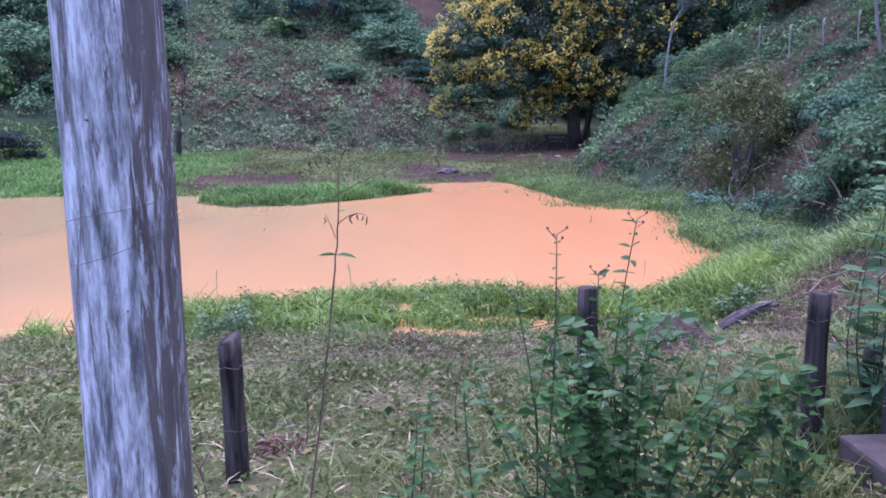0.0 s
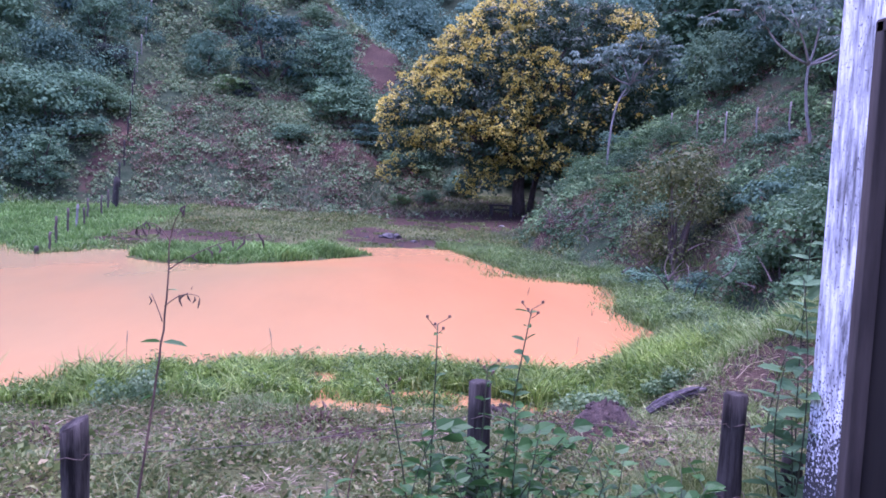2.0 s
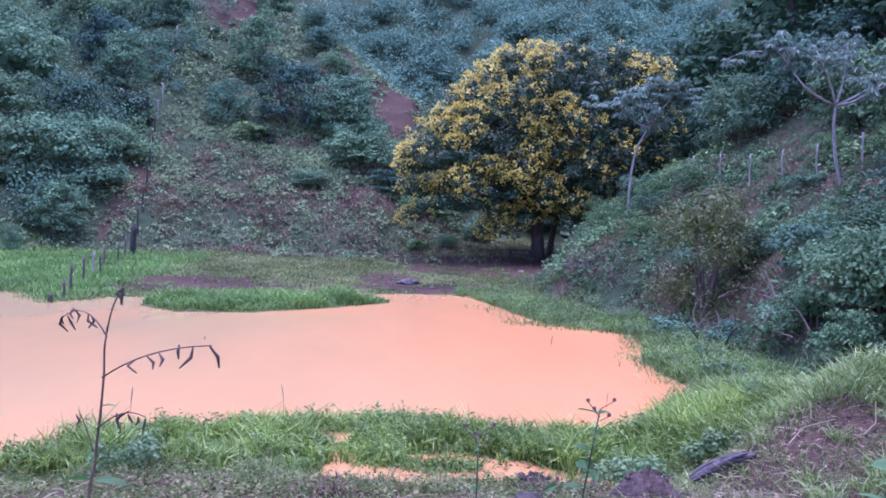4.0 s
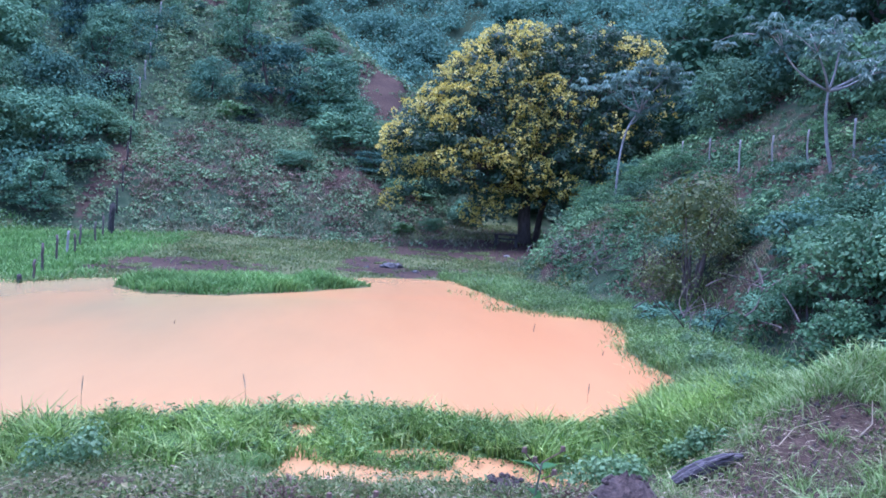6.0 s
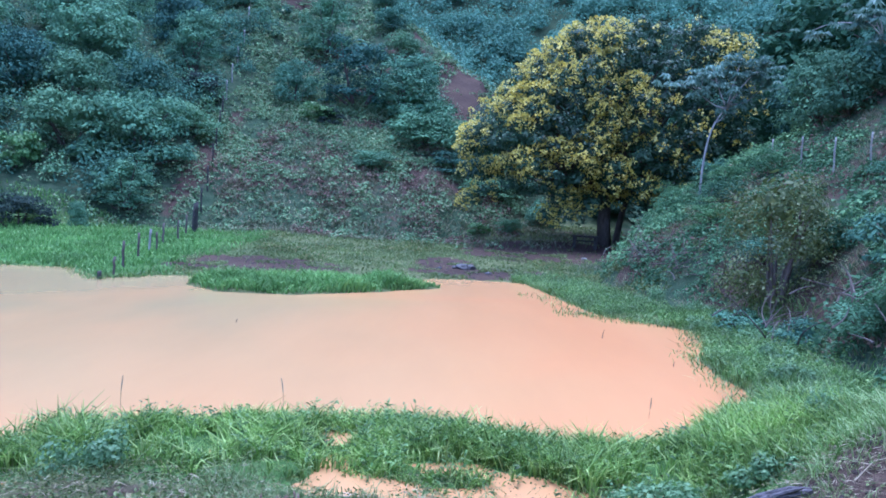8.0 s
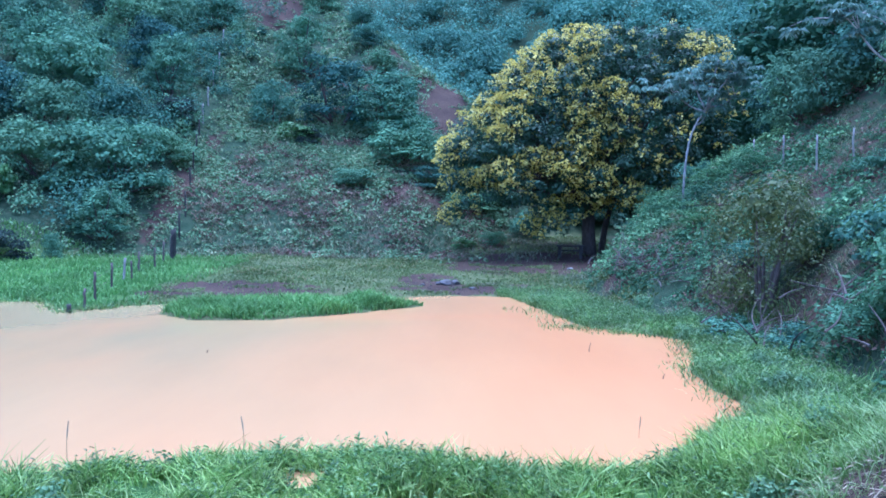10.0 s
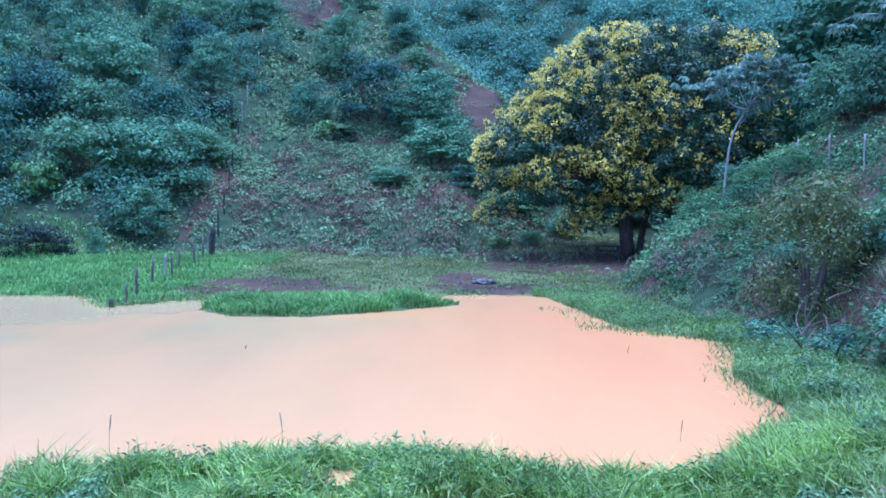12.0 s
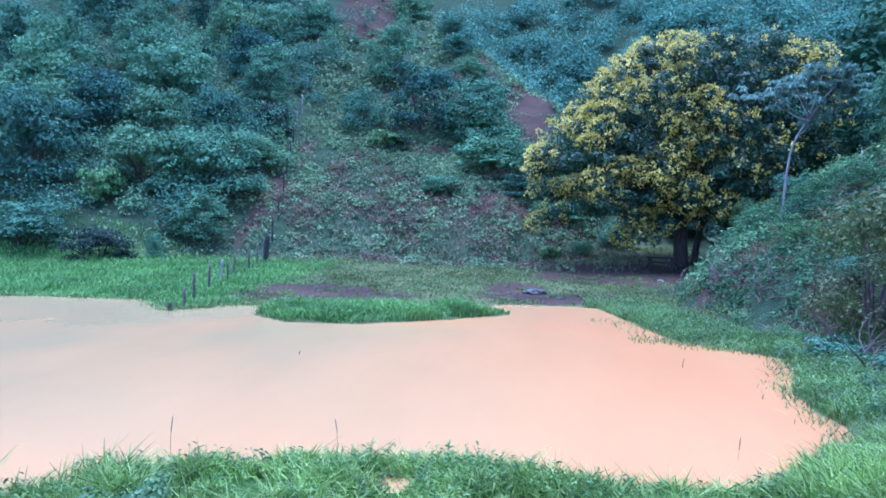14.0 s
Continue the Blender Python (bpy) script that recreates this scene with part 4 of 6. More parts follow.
branch_on_ground([(4.9, 8.1, 0.03), (5.05, 8.15, 0.06), (5.14, 8.3, 0.16)], 0.007, 1)
branch_on_ground([(-1.5, 7.6, 0.0), (-1.3, 7.3, 0.03), (-1.2, 7.0, 0.0)], 0.010, 2)
branch_on_ground([(0.4, 7.0, 0.0), (0.8, 7.05, 0.03), (1.2, 6.9, 0.0)], 0.008, 3)
branch_on_ground([(1.2, 7.75, 0.02), (1.4, 7.9, 0.05), (1.6, 7.7, 0.0)], 0.007, 4)
branch_on_ground([(4.3, 8.35, 0.02), (4.5, 8.45, 0.05), (4.8, 8.4, 0.02)], 0.006, 5)
# ---------------------------------------------------------------- trees and shrubs
def limb(bag, a, b, r0, r1, g, sag=0.12, n=8, sides=8):
    s = np.linspace(0, 1, n)
    a, b = np.array(a, float), np.array(b, float)
    d = np.linalg.norm(b - a)
    p = a + (b - a) * s[:, None]
    p += np.sin(np.pi * s)[:, None] * g.normal(size=3) * 0.06 * d
    p[:, 2] += sag * d * np.sin(np.pi * s)
    bag.add(*tube(p, r0 * (1 - s) + r1 * s, sides, wobble=0.12, seed=int(g.integers(999))))
    return p


def blossom_tree():
    """The broad tree in yellow flower that shades the bench."""
    g = rng_of(101)
    x0, y0 = 10.1, 47.6
    z0 = ground_at(x0, y0)
    t = thing("flowering_tree", "broad domed tree with dark feathery leaves and masses of yellow blossom", "tree", (x0, y0, z0))
    wood = Bag()
    fork = np.array([-0.1, 0.1, 2.6])
    limb(wood, (0, 0, -0.4), fork, 0.42, 0.33, g, 0.0, 8, 14)
    limb(wood, (0.7, 0.5, -0.4), (1.4, 0.6, 3.0), 0.20, 0.14, g, 0.0, 6, 10)
    leaf, bloom = Bag(), Bag()
    # outline of the crown, in the tree's own space: height, reach towards the pond, reach towards the bank
    levels = np.array([(1.3, -8.2, 3.2), (2.3, -8.8, 4.6), (4.0, -9.2, 7.6), (6.0, -9.6, 8.6), (7.4, -8.2, 8.6), (8.9, -6.9, 8.4), (10.6, -5.2, 8.2), (11.8, -3.8, 7.8), (12.5, -1.4, 6.9)])
    centres = []
    for _ in range(20000):
        if len(centres) == 270:
            break
        z = 1.5 + 10.9 * g.random()
        lo, hi = np.interp(z, levels[:, 0], levels[:, 1]) + 0.8, np.interp(z, levels[:, 0], levels[:, 2]) - 0.8
        u = 2 * g.random() - 1
        x = 0.5 * (lo + hi) + 0.5 * (hi - lo) * u
        deep = 3.8 * math.sqrt(max(0.0, 1 - u * u)) * math.sqrt(max(0.05, 1 - ((z - 4.5) / 9.0) ** 2)) * (1.0 if z > 3.4 else 0.55)
        c = np.array([x, deep * (-(0.55 + 0.45 * g.random()) if g.random() < 0.72 else g.random()), z + (0.35 * vnoise(x, z, 2.0, 51))])
        if z < 4.6 and c[1] > 0.2:
            continue
        if z < 2.3 and -2.2 < x < 3.4:
            continue
        if z < 2.1 and -2.4 > x and vnoise(x, 0.0, 2.6, 52) > 0.25:
            continue
        if 3.0 < x < 7.2 and 2.2 < z < 4.8 and g.random() < 0.6:
            continue
        if all(np.linalg.norm((c - o) * [1, 0.8, 1.15]) > 0.95 for o in centres):
            centres.append(c)
    mid = np.array([0.0, 0.0, 4.0])
    for k, c in enumerate(centres):
        r = 0.62 + 0.5 * g.random()
        lobe(leaf, c, r, 330, 0.15, g, 0.72, -0.6, 0.55, 16, 0.6)
        if k % 4 == 0:
            limb(wood, fork + [0.5 * g.normal(), 0.5 * g.normal(), 0.6 * g.random()], c - [0, 0, 0.3], 0.13, 0.035, g, 0.10, 9, 7)
        elif k % 4 == 2:
            twig = Bag()
            limb(twig, c * 0.55 + fork * 0.45, c, 0.05, 0.015, g, 0.08, 6, 5)
            part("limb", twig, BARK, t, smooth=True)
        out = unit((c - mid) * [1 / 9.0, 1 / 3.8, 1 / 8.5])
        facing = -out[1] * 0.45 - out[0] * 0.5 + max(out[2], -0.1) * 0.35
        quiet = 0.3 if (c[0] > 0.8 and 3.8 < c[2] < 9.6) else 1.0
        mass = step((vnoise(c[0], 1.6 * c[2], 2.1, 53) + 0.12 + 0.4 * facing) / 0.3)
        share = (0.06 + 1.1 * mass) * np.clip(0.75 + 0.4 * facing, 0.35, 1.1) * quiet
        d = sphere_points(160, g)
        d = d[(d @ unit(0.5 * out + [0, -0.6, 0.45])) > 0.0]
        heads = []
        for e in d:
            if len(heads) >= int(15 * share + 0.6):
                break
            b = c + e * r * [1.04, 1.04, 0.8]
            if all(np.linalg.norm(b - o) > 0.27 for o in heads):
                heads.append(b)
        for b in heads:
            m = int(12 + 8 * g.random())
            f = sphere_points(m, g)
            s = 0.125 * (0.7 + 0.6 * g.random(m))
            bloom.add(*leaves(b + f * [0.16, 0.16, 0.14] * g.random((m, 1)) ** 0.4, f + [0, -0.2, 0.5], s, 1.0 * s, g, 0.0))
    part("trunk", wood, BARK, t, smooth=True)
    crown = part("crown", leaf, TREE_LEAF, t)
    part("blossom", bloom, FLOWER, crown, "clusters of bright yellow flowers")


blossom_tree()


def bench_under_tree():
    x, y = 8.75, 46.5
    t = thing("rough_bench", "rough dark timber bench standing in the shade of the tree", "bench", (x, y, ground_at(x, y)), turn=-12)
    part("plank_top", box((-0.75, -0.22, 0.62), (0.75, 0.22, 0.70), 0.015), WEATHERED, t)
    for sx in (-0.6, 0.58):
        part("leg", box((sx - 0.09, -0.16, -0.1), (sx + 0.09, 0.16, 0.62), 0.02), WEATHERED, t)
    part("rail", box((-0.55, -0.03, 0.36), (0.55, 0.03, 0.44), 0.01), WEATHERED, t)


bench_under_tree()


def silver_tree(x, y, trunk, arms, seed, leaf_size, crown_r, label):
    """A slim pale-stemmed tree with big lobed leaves at the ends of few branches."""
    g = rng_of(seed)
    z0 = ground_at(x, y)
    t = thing("silver_leaved_tree", label, "tree", (x, y, z0), "pale-stemmed trees")
    wood, leaf = Bag(), Bag()
    p = np.array(trunk, float)
    s = np.linspace(0, 1, 16)
    u = np.linspace(0, 1, len(p))
    smooth = np.stack([np.interp(s, u, p[:, i]) for i in range(3)], 1)
    for _ in range(2):
        smooth[1:-1] = (smooth[:-2] + 2 * smooth[1:-1] + smooth[2:]) / 4
    wood.add(*tube(smooth, np.linspace(0.06, 0.036, 16), 10, wobble=0.06, seed=seed))
    tips = []
    for a, e in arms:
        w = limb(wood, smooth[int(a * 15)], e, 0.045, 0.015, g, -0.10, 9, 7)
        tips += [w[-1], w[6]]
        for k in range(3):
            q = w[-1] + g.normal(size=3) * [0.8, 0.8, 0.35] * crown_r
            limb(wood, w[5 + k], q, 0.02, 0.01, g, 0.1, 5, 5)
            tips.append(q)
    for c in tips:
        for _ in range(8):
            hub = c + g.normal(size=3) * [0.38, 0.38, 0.22] * crown_r
            n = 9
            a = np.linspace(0, 2 * np.pi, n, endpoint=False) + g.random()
            d = np.stack([np.cos(a), np.sin(a), -0.25 + 0.2 * g.random(n)], 1) + 0.25 * g.normal(size=3)
            ls = leaf_size * (0.7 + 0.5 * g.random())
            leaf.add(*leaves(np.repeat(hub[None], n, 0), d, ls, 0.42 * ls, g, 0.45))
    part("trunk", wood, PALE_BARK, t, smooth=True)
    part("crown", leaf, SILVER_LEAF, t)


silver_tree(12.27, 37.7, [(0, 0, -0.3), (0.03, 0, 1.0), (0.1, 0, 2.0), (0.26, 0, 3.0), (0.6, 0, 3.8), (1.15, 0, 4.4)],
            [(0.98, (0.3, 0.2, 6.0)), (0.98, (1.4, -0.3, 6.5)), (0.75, (1.5, 0.3, 4.9)), (1.0, (2.7, 0.2, 5.4)), (0.99, (-0.7, 0.3, 5.3)), (0.99, (2.2, -0.6, 6.0))], 121, 0.28, 0.75,
            "slim bent pale-trunked tree with silvery lobed leaves on the bank")
silver_tree(14.4, 23.8, [(0, 0, -0.3), (-0.28, 0, 0.8), (-0.38, 0, 1.7), (-0.33, 0, 2.5)],
            [(0.99, (-2.0, 0.3, 4.2)), (0.99, (0.1, 0.2, 4.4)), (0.98, (1.0, -0.2, 3.1)), (0.98, (1.7, 0.2, 3.7)), (0.97, (-1.2, -0.3, 3.9))], 122, 0.24, 0.7,
            "slim forked pale-trunked tree with silvery leaves on the slope")


def scrub_mesh(seed, width, height, material, count, size, lobes=28, flat=0.62, low=0.14, up=0.75, skirt=0.3):
    """One bush: meshes of its stems and its crown, which is a dome of many small leafy tiers with gaps between them."""
    g = rng_of(seed)
    wood, leaf, centres = [], Bag(), []
    for _ in range(3000):
        if len(centres) == lobes:
            break
        a, e = 2 * np.pi * g.random(), math.asin((1 + skirt) * g.random() - skirt)
        k = (0.64 + 0.30 * g.random()) * (1 + 0.14 * math.sin(3 * a + seed))
        out, rise = 0.39 * width * k * max(math.cos(e), 0.0) ** 0.6, math.copysign(abs(math.sin(e)) ** 0.8, e)
        c = np.array([out * math.cos(a), out * math.sin(a), max(height * (low + (0.84 - low) * k * rise), 0.07 * height)])
        if all(np.linalg.norm((c - o) * [1, 1, 1.3 * width / max(height, width)]) > 0.115 * width for o in centres):
            centres.append(c)
    for k, c in enumerate(centres):
        r = (0.11 + 0.09 * g.random()) * width
        lobe(leaf, c, r, count // lobes, size, g, flat, -0.35, 0.45, 9, up)
        if k % 5 == 0:
            bar = Bag()
            limb(bar, (0.12 * c[0], 0.12 * c[1], -0.3), c - [0, 0, 0.2 * r], 0.035 * height ** 0.6, 0.012, g, 0.05, 6, 6)
            wood.append(bar.mesh("stem", BARK, True))
    # the shaded heart of the bush
    d = sphere_points(150, g)
    along = unit(np.cross(d, g.normal(size=d.shape)))
    s = 0.085 * width * (0.6 + 0.6 * g.random(150))
    at = d * [0.22 * width, 0.22 * width, 0.26 * height] * (0.3 + 0.7 * g.random((150, 1))) + [0, 0, height * (low + 0.32)]
    leaf.add(*leaves(at - 0.5 * s[:, None] * along, along, s, 0.6 * s, g, 0.0, d))
    return wood, leaf.mesh("crown", material)


def scrub_kind(seeds, width, height, material, count, size, **more):
    return [scrub_mesh(s, width, height, material, count, size, **more) for s in seeds]


KINDS = {
    "bush": (scrub_kind((201, 202, 203), 4.0, 3.0, BUSH_LEAF, 5200, 0.115, lobes=34), "dense dark green bush on the hillside", "bush"),
    "pale": (scrub_kind((211, 212), 4.0, 2.8, PALE_BUSH, 5200, 0.115, lobes=34), "rounded pale green bush on the hillside", "bush"),
    "lime": (scrub_kind((221,), 3.0, 2.2, LIME_BUSH, 1700, 0.15, lobes=18), "small yellow-green bush on the hillside", "bush"),
    "grey": (scrub_kind((231,), 3.0, 2.0, GREY_BUSH, 2400, 0.11, lobes=20), "grey-brown twiggy bush at the edge of the meadow", "bush"),
    "tree": (scrub_kind((241, 242), 4.0, 5.0, BUSH_LEAF, 5600, 0.12, lobes=42, low=0.3, skirt=0.45), "upright dark green tree on the hillside", "tree"),
    "shady": (scrub_kind((245, 246), 4.0, 5.0, SHADY_LEAF, 2800, 0.18, lobes=42, low=0.3, skirt=0.6), "broad tree on the upper slope, shade darkened into its leaf colour", "tree"),
    "near": (scrub_kind((251, 252, 253), 2.4, 2.0, BANK_BUSH, 2700, 0.075, lobes=30), "leafy green bush on the bank", "bush"),
    "light": (scrub_kind((255, 256), 2.4, 2.0, LIGHT_BUSH, 3000, 0.08, lobes=34, up=0.4), "bright green leafy shrub at the foot of the bank", "bush"),
    "dusk": (scrub_kind((261, 262), 2.4, 1.6, BUSH_LEAF, 2100, 0.08, lobes=24), "low dark green bush on the bank", "bush"),
}


def plant(kind, x, y, wide=1.0, tall=1.0, pick=0, turn=0.0, sink=0.1):
    meshes, label, category = KINDS[kind]
    stems, crown = meshes[pick % len(meshes)]
    t = thing("hillside_tree" if category == "tree" else "hillside_bush", label, category, (x, y, ground_at(x, y) - sink), "hillside scrub", turn)
    t.scale = (wide, wide, tall)
    for one in stems:
        part("stem", one, None, t)
    part("crown", crown, None, t)


# kind, place, breadth and height of each bush and tree, slope by slope
SPUR_BUSHES = (
    ("lime", 2.8, 49.6, 0.6, 0.5), ("pale", 4.6, 50.2, 0.5, 0.45), ("pale", 7.0, 52.6, 0.7, 0.5),
    ("tree", -11.8, 77.8, 1.5, 1.5), ("bush", -12.6, 67.5, 1.1, 1.5), ("lime", -9.6, 63.8, 1.2, 0.9), ("grey", -9.0, 63.4, 0.9, 0.9), ("tree", -7.2, 67.2, 1.7, 1.35), ("tree", -3.0, 65.5, 1.7, 1.3),
    ("bush", -1.8, 63.6, 1.6, 1.3), ("bush", -0.6, 60.0, 1.7, 1.1), ("bush", -6.5, 86.0, 1.2, 1.2), ("bush", -13.4, 100.0, 1.4, 1.3), ("bush", -8.0, 93.0, 1.1, 1.1), ("pale", -4.6, 79.0, 1.2, 1.0),
    ("bush", 1.6, 57.6, 1.3, 0.7), ("pale", 3.6, 55.4, 1.1, 0.55), ("pale", -4.6, 56.4, 0.9, 0.5), ("bush", 12.5, 58.0, 1.8, 1.4),
    ("bush", 15.6, 47.5, 1.2, 0.9), ("bush", 9.6, 57.4, 1.3, 0.9), ("pale", 11.6, 55.2, 0.9, 0.6), ("bush", 14.6, 55.6, 1.2, 0.9),
)
UPPER_BUSHES = (
    ("bush", -27.3, 62.3, 1.79, 1.93), ("tree", -20.4, 65.5, 1.01, 1.04), ("pale", -25.5, 81.5, 1.25, 1.65), ("pale", -35.5, 73.5, 1.33, 1.43), ("bush", -37.0, 62.5, 1.56, 1.87), ("bush", -31.5, 68.0, 1.4, 1.54),
    ("bush", -23.5, 71.0, 1.25, 1.65), ("pale", -28.0, 78.0, 1.33, 1.65), ("tree", -33.0, 84.0, 1.25, 1.21), ("bush", -41.0, 78.0, 1.56, 1.65), ("bush", -45.0, 68.0, 1.64, 1.76), ("bush", -22.0, 84.0, 1.17, 1.43),
    ("bush", -29.5, 92.0, 1.48, 1.65), ("pale", -37.0, 95.0, 1.56, 1.76), ("bush", -24.0, 101.0, 1.48, 1.65), ("tree", -46.0, 88.0, 1.4, 1.32),
)
THICKET_BUSHES = (
    ("bush", -18.9, 50.8, 1.48, 1.43), ("pale", -22.6, 49.6, 1.25, 1.21), ("tree", -17.5, 46.0, 0.8, 0.62), ("grey", -20.9, 41.2, 1.05, 0.95), ("bush", -18.3, 42.2, 0.28, 0.5), ("lime", -23.9, 46.6, 0.8, 1.1),
    ("bush", -29.0, 47.2, 1.48, 1.87), ("bush", -25.6, 42.0, 1.2, 0.75), ("bush", -33.5, 55.5, 1.4, 1.65), ("pale", -31.5, 51.5, 1.17, 1.43), ("bush", -28.5, 54.5, 1.33, 1.43), ("pale", -24.5, 55.0, 1.25, 1.32),
    ("bush", -21.4, 57.5, 1.09, 1.21), ("grey", -18.6, 61.5, 1.0, 1.2), ("pale", -17.8, 56.0, 1.1, 0.9), ("tree", -41.0, 56.0, 1.17, 1.32), ("bush", -38.0, 50.0, 1.48, 1.65),
)
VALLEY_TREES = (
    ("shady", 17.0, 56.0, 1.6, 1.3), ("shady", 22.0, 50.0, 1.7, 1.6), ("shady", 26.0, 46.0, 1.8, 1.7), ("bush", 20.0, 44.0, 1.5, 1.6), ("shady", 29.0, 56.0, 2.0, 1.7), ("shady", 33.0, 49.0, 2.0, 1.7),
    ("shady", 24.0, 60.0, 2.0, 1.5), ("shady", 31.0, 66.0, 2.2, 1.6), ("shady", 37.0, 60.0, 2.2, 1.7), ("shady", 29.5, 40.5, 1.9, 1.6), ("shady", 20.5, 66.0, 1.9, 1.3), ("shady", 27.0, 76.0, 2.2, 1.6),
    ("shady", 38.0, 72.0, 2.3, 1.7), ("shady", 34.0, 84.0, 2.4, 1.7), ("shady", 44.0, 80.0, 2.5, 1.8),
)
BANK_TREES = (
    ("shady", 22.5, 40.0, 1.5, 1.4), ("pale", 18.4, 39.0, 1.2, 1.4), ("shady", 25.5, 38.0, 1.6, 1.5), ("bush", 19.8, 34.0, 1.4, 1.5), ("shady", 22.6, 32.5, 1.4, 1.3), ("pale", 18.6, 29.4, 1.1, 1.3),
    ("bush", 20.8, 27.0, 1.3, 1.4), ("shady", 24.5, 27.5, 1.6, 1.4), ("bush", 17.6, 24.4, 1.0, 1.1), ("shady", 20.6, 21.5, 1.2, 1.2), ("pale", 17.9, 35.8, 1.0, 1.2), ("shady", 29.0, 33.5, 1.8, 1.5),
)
LOWER_BANK_BUSHES = (
    ("light", 9.35, 15.3, 1.1, 0.95), ("near", 10.4, 16.6, 0.9, 0.8), ("light", 9.9, 13.6, 1.1, 0.85), ("dusk", 10.6, 14.6, 1.0, 1.0), ("light", 8.75, 14.2, 0.7, 0.7), ("near", 8.9, 15.9, 0.7, 0.6),
    ("light", 9.5, 14.5, 0.8, 0.9), ("dusk", 10.4, 18.2, 1.1, 1.0), ("near", 11.4, 20.0, 1.2, 1.1), ("near", 11.0, 22.6, 1.0, 0.9), ("dusk", 9.0, 16.6, 0.8, 0.6), 
    ("dusk", 12.2, 17.6, 1.2, 1.0), ("near", 15.4, 22.4, 1.2, 1.1), ("near", 11.6, 13.6, 1.2, 1.2), ("near", 12.6, 15.0, 1.3, 1.2), ("dusk", 8.4, 21.4, 0.8, 0.5),
    ("dusk", 8.9, 19.2, 0.7, 0.6), ("dusk", 15.8, 19.4, 1.2, 1.2),
)
FAR_BANK_BUSHES = (
    ("dusk", 10.2, 24.8, 1.1, 0.8), ("near", 10.6, 30.4, 1.3, 0.9), ("near", 11.8, 33.4, 1.4, 1.0),
    ("near", 10.8, 36.6, 1.3, 0.9), ("near", 12.8, 36.0, 1.3, 1.0), ("dusk", 14.6, 26.2, 1.1, 0.8),
    ("near", 14.0, 33.8, 1.2, 0.9), ("dusk", 13.6, 40.0, 1.5, 1.1), ("near", 12.4, 42.4, 1.4, 1.0), ("near", 16.2, 27.6, 1.0, 1.0),
)
for k, (kind, x, y, w, h) in enumerate(SPUR_BUSHES + UPPER_BUSHES + THICKET_BUSHES + VALLEY_TREES + BANK_TREES + LOWER_BANK_BUSHES + FAR_BANK_BUSHES):
    low = 1.3 if kind == "shady" else 0.72 if kind in ("near", "dusk") and (y > 23 or x > 10.8 and y > 19) else 0.95 if kind in ("near", "dusk", "light") else 1.2 if x < -16.0 else 1.0
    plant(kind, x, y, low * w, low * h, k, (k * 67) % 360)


def feathery_bush(x, y):
    """The tall drooping olive-green bush at the foot of the steep bank."""
    t = thing("feathery_bush", "tall olive-green feathery bush with drooping sprays", "bush", (x, y, ground_at(x, y)))
    stems, crown = scrub_mesh(271, 3.3, 4.3, OLIVE_LEAF, 9500, 0.07, lobes=38, flat=1.5, low=0.3, up=0.35, skirt=0.6)
    for one in stems:
        part("stem", one, None, t)
    part("sprays", crown, None, t)


feathery_bush(9.5, 22.4)


def brushwood(x, y, seed, n, r):
    """A tangle of cut dead branches."""
    g = rng_of(seed)
    t = thing("brushwood_heap", "tangle of dead grey branches on the bank", "branches", (x, y, ground_at(x, y)))
    for _ in range(n):
        w = Bag()
        a = np.array([r * g.normal() * 0.6, r * g.normal() * 0.5, 0.1 + 0.3 * g.random()])
        d = unit(np.array([1.0, 0.5, 0.35]) + 0.7 * g.normal(size=3) * [1, 1, 0.4]) * (0.6 + 1.1 * g.random())
        limb(w, a, a + d, 0.022, 0.007, g, 0.05, 6, 5)
        part("branch", w, BARK, t)


brushwood(9.3, 17.3, 281, 26, 0.9)
brushwood(9.0, 19.4, 282, 22, 1.0)
brushwood(8.8, 15.2, 283, 16, 0.8)
brushwood(9.1, 21.2, 284, 26, 1.0)
brushwood(9.4, 24.6, 285, 20, 1.1)
brushwood(8.9, 28.0, 286, 22, 1.0)
brushwood(8.6, 31.2, 287, 26, 1.1)


# ---------------------------------------------------------------- far fences and things in the pond
def plain_post(x, y, h, r, seed, material, name, label, group, tilt=0.0):
    g = rng_of(seed)
    t = thing(name, label, "fence post", (x, y, ground_at(x, y)), group)
    z = np.linspace(-0.3, h, 7)
    p = np.stack([tilt * z + 0.01 * g.normal(size=7), 0.01 * g.normal(size=7), z], 1)
    part("shaft", Bag().add(*tube(p, r * (1 + 0.05 * g.normal(size=7)), 8, wobble=0.2, seed=seed)), material, t, smooth=True)
    return np.array([x + tilt * h, y, ground_at(x, y) + h])


def strand(points, drop, label, group):
    p = np.array(points) - [0, 0, drop]
    s = np.linspace(0, len(p) - 1, 8 * (len(p) - 1) + 1)
    q = np.stack([np.interp(s, np.arange(len(p)), p[:, i]) for i in range(3)], 1)
    q[:, 2] -= 0.05 * np.sin(np.pi * (s % 1))
    tagged(part("fence_wire", Bag().add(*tube(q, 0.004, 4)), WIRE), label, "wire", group)


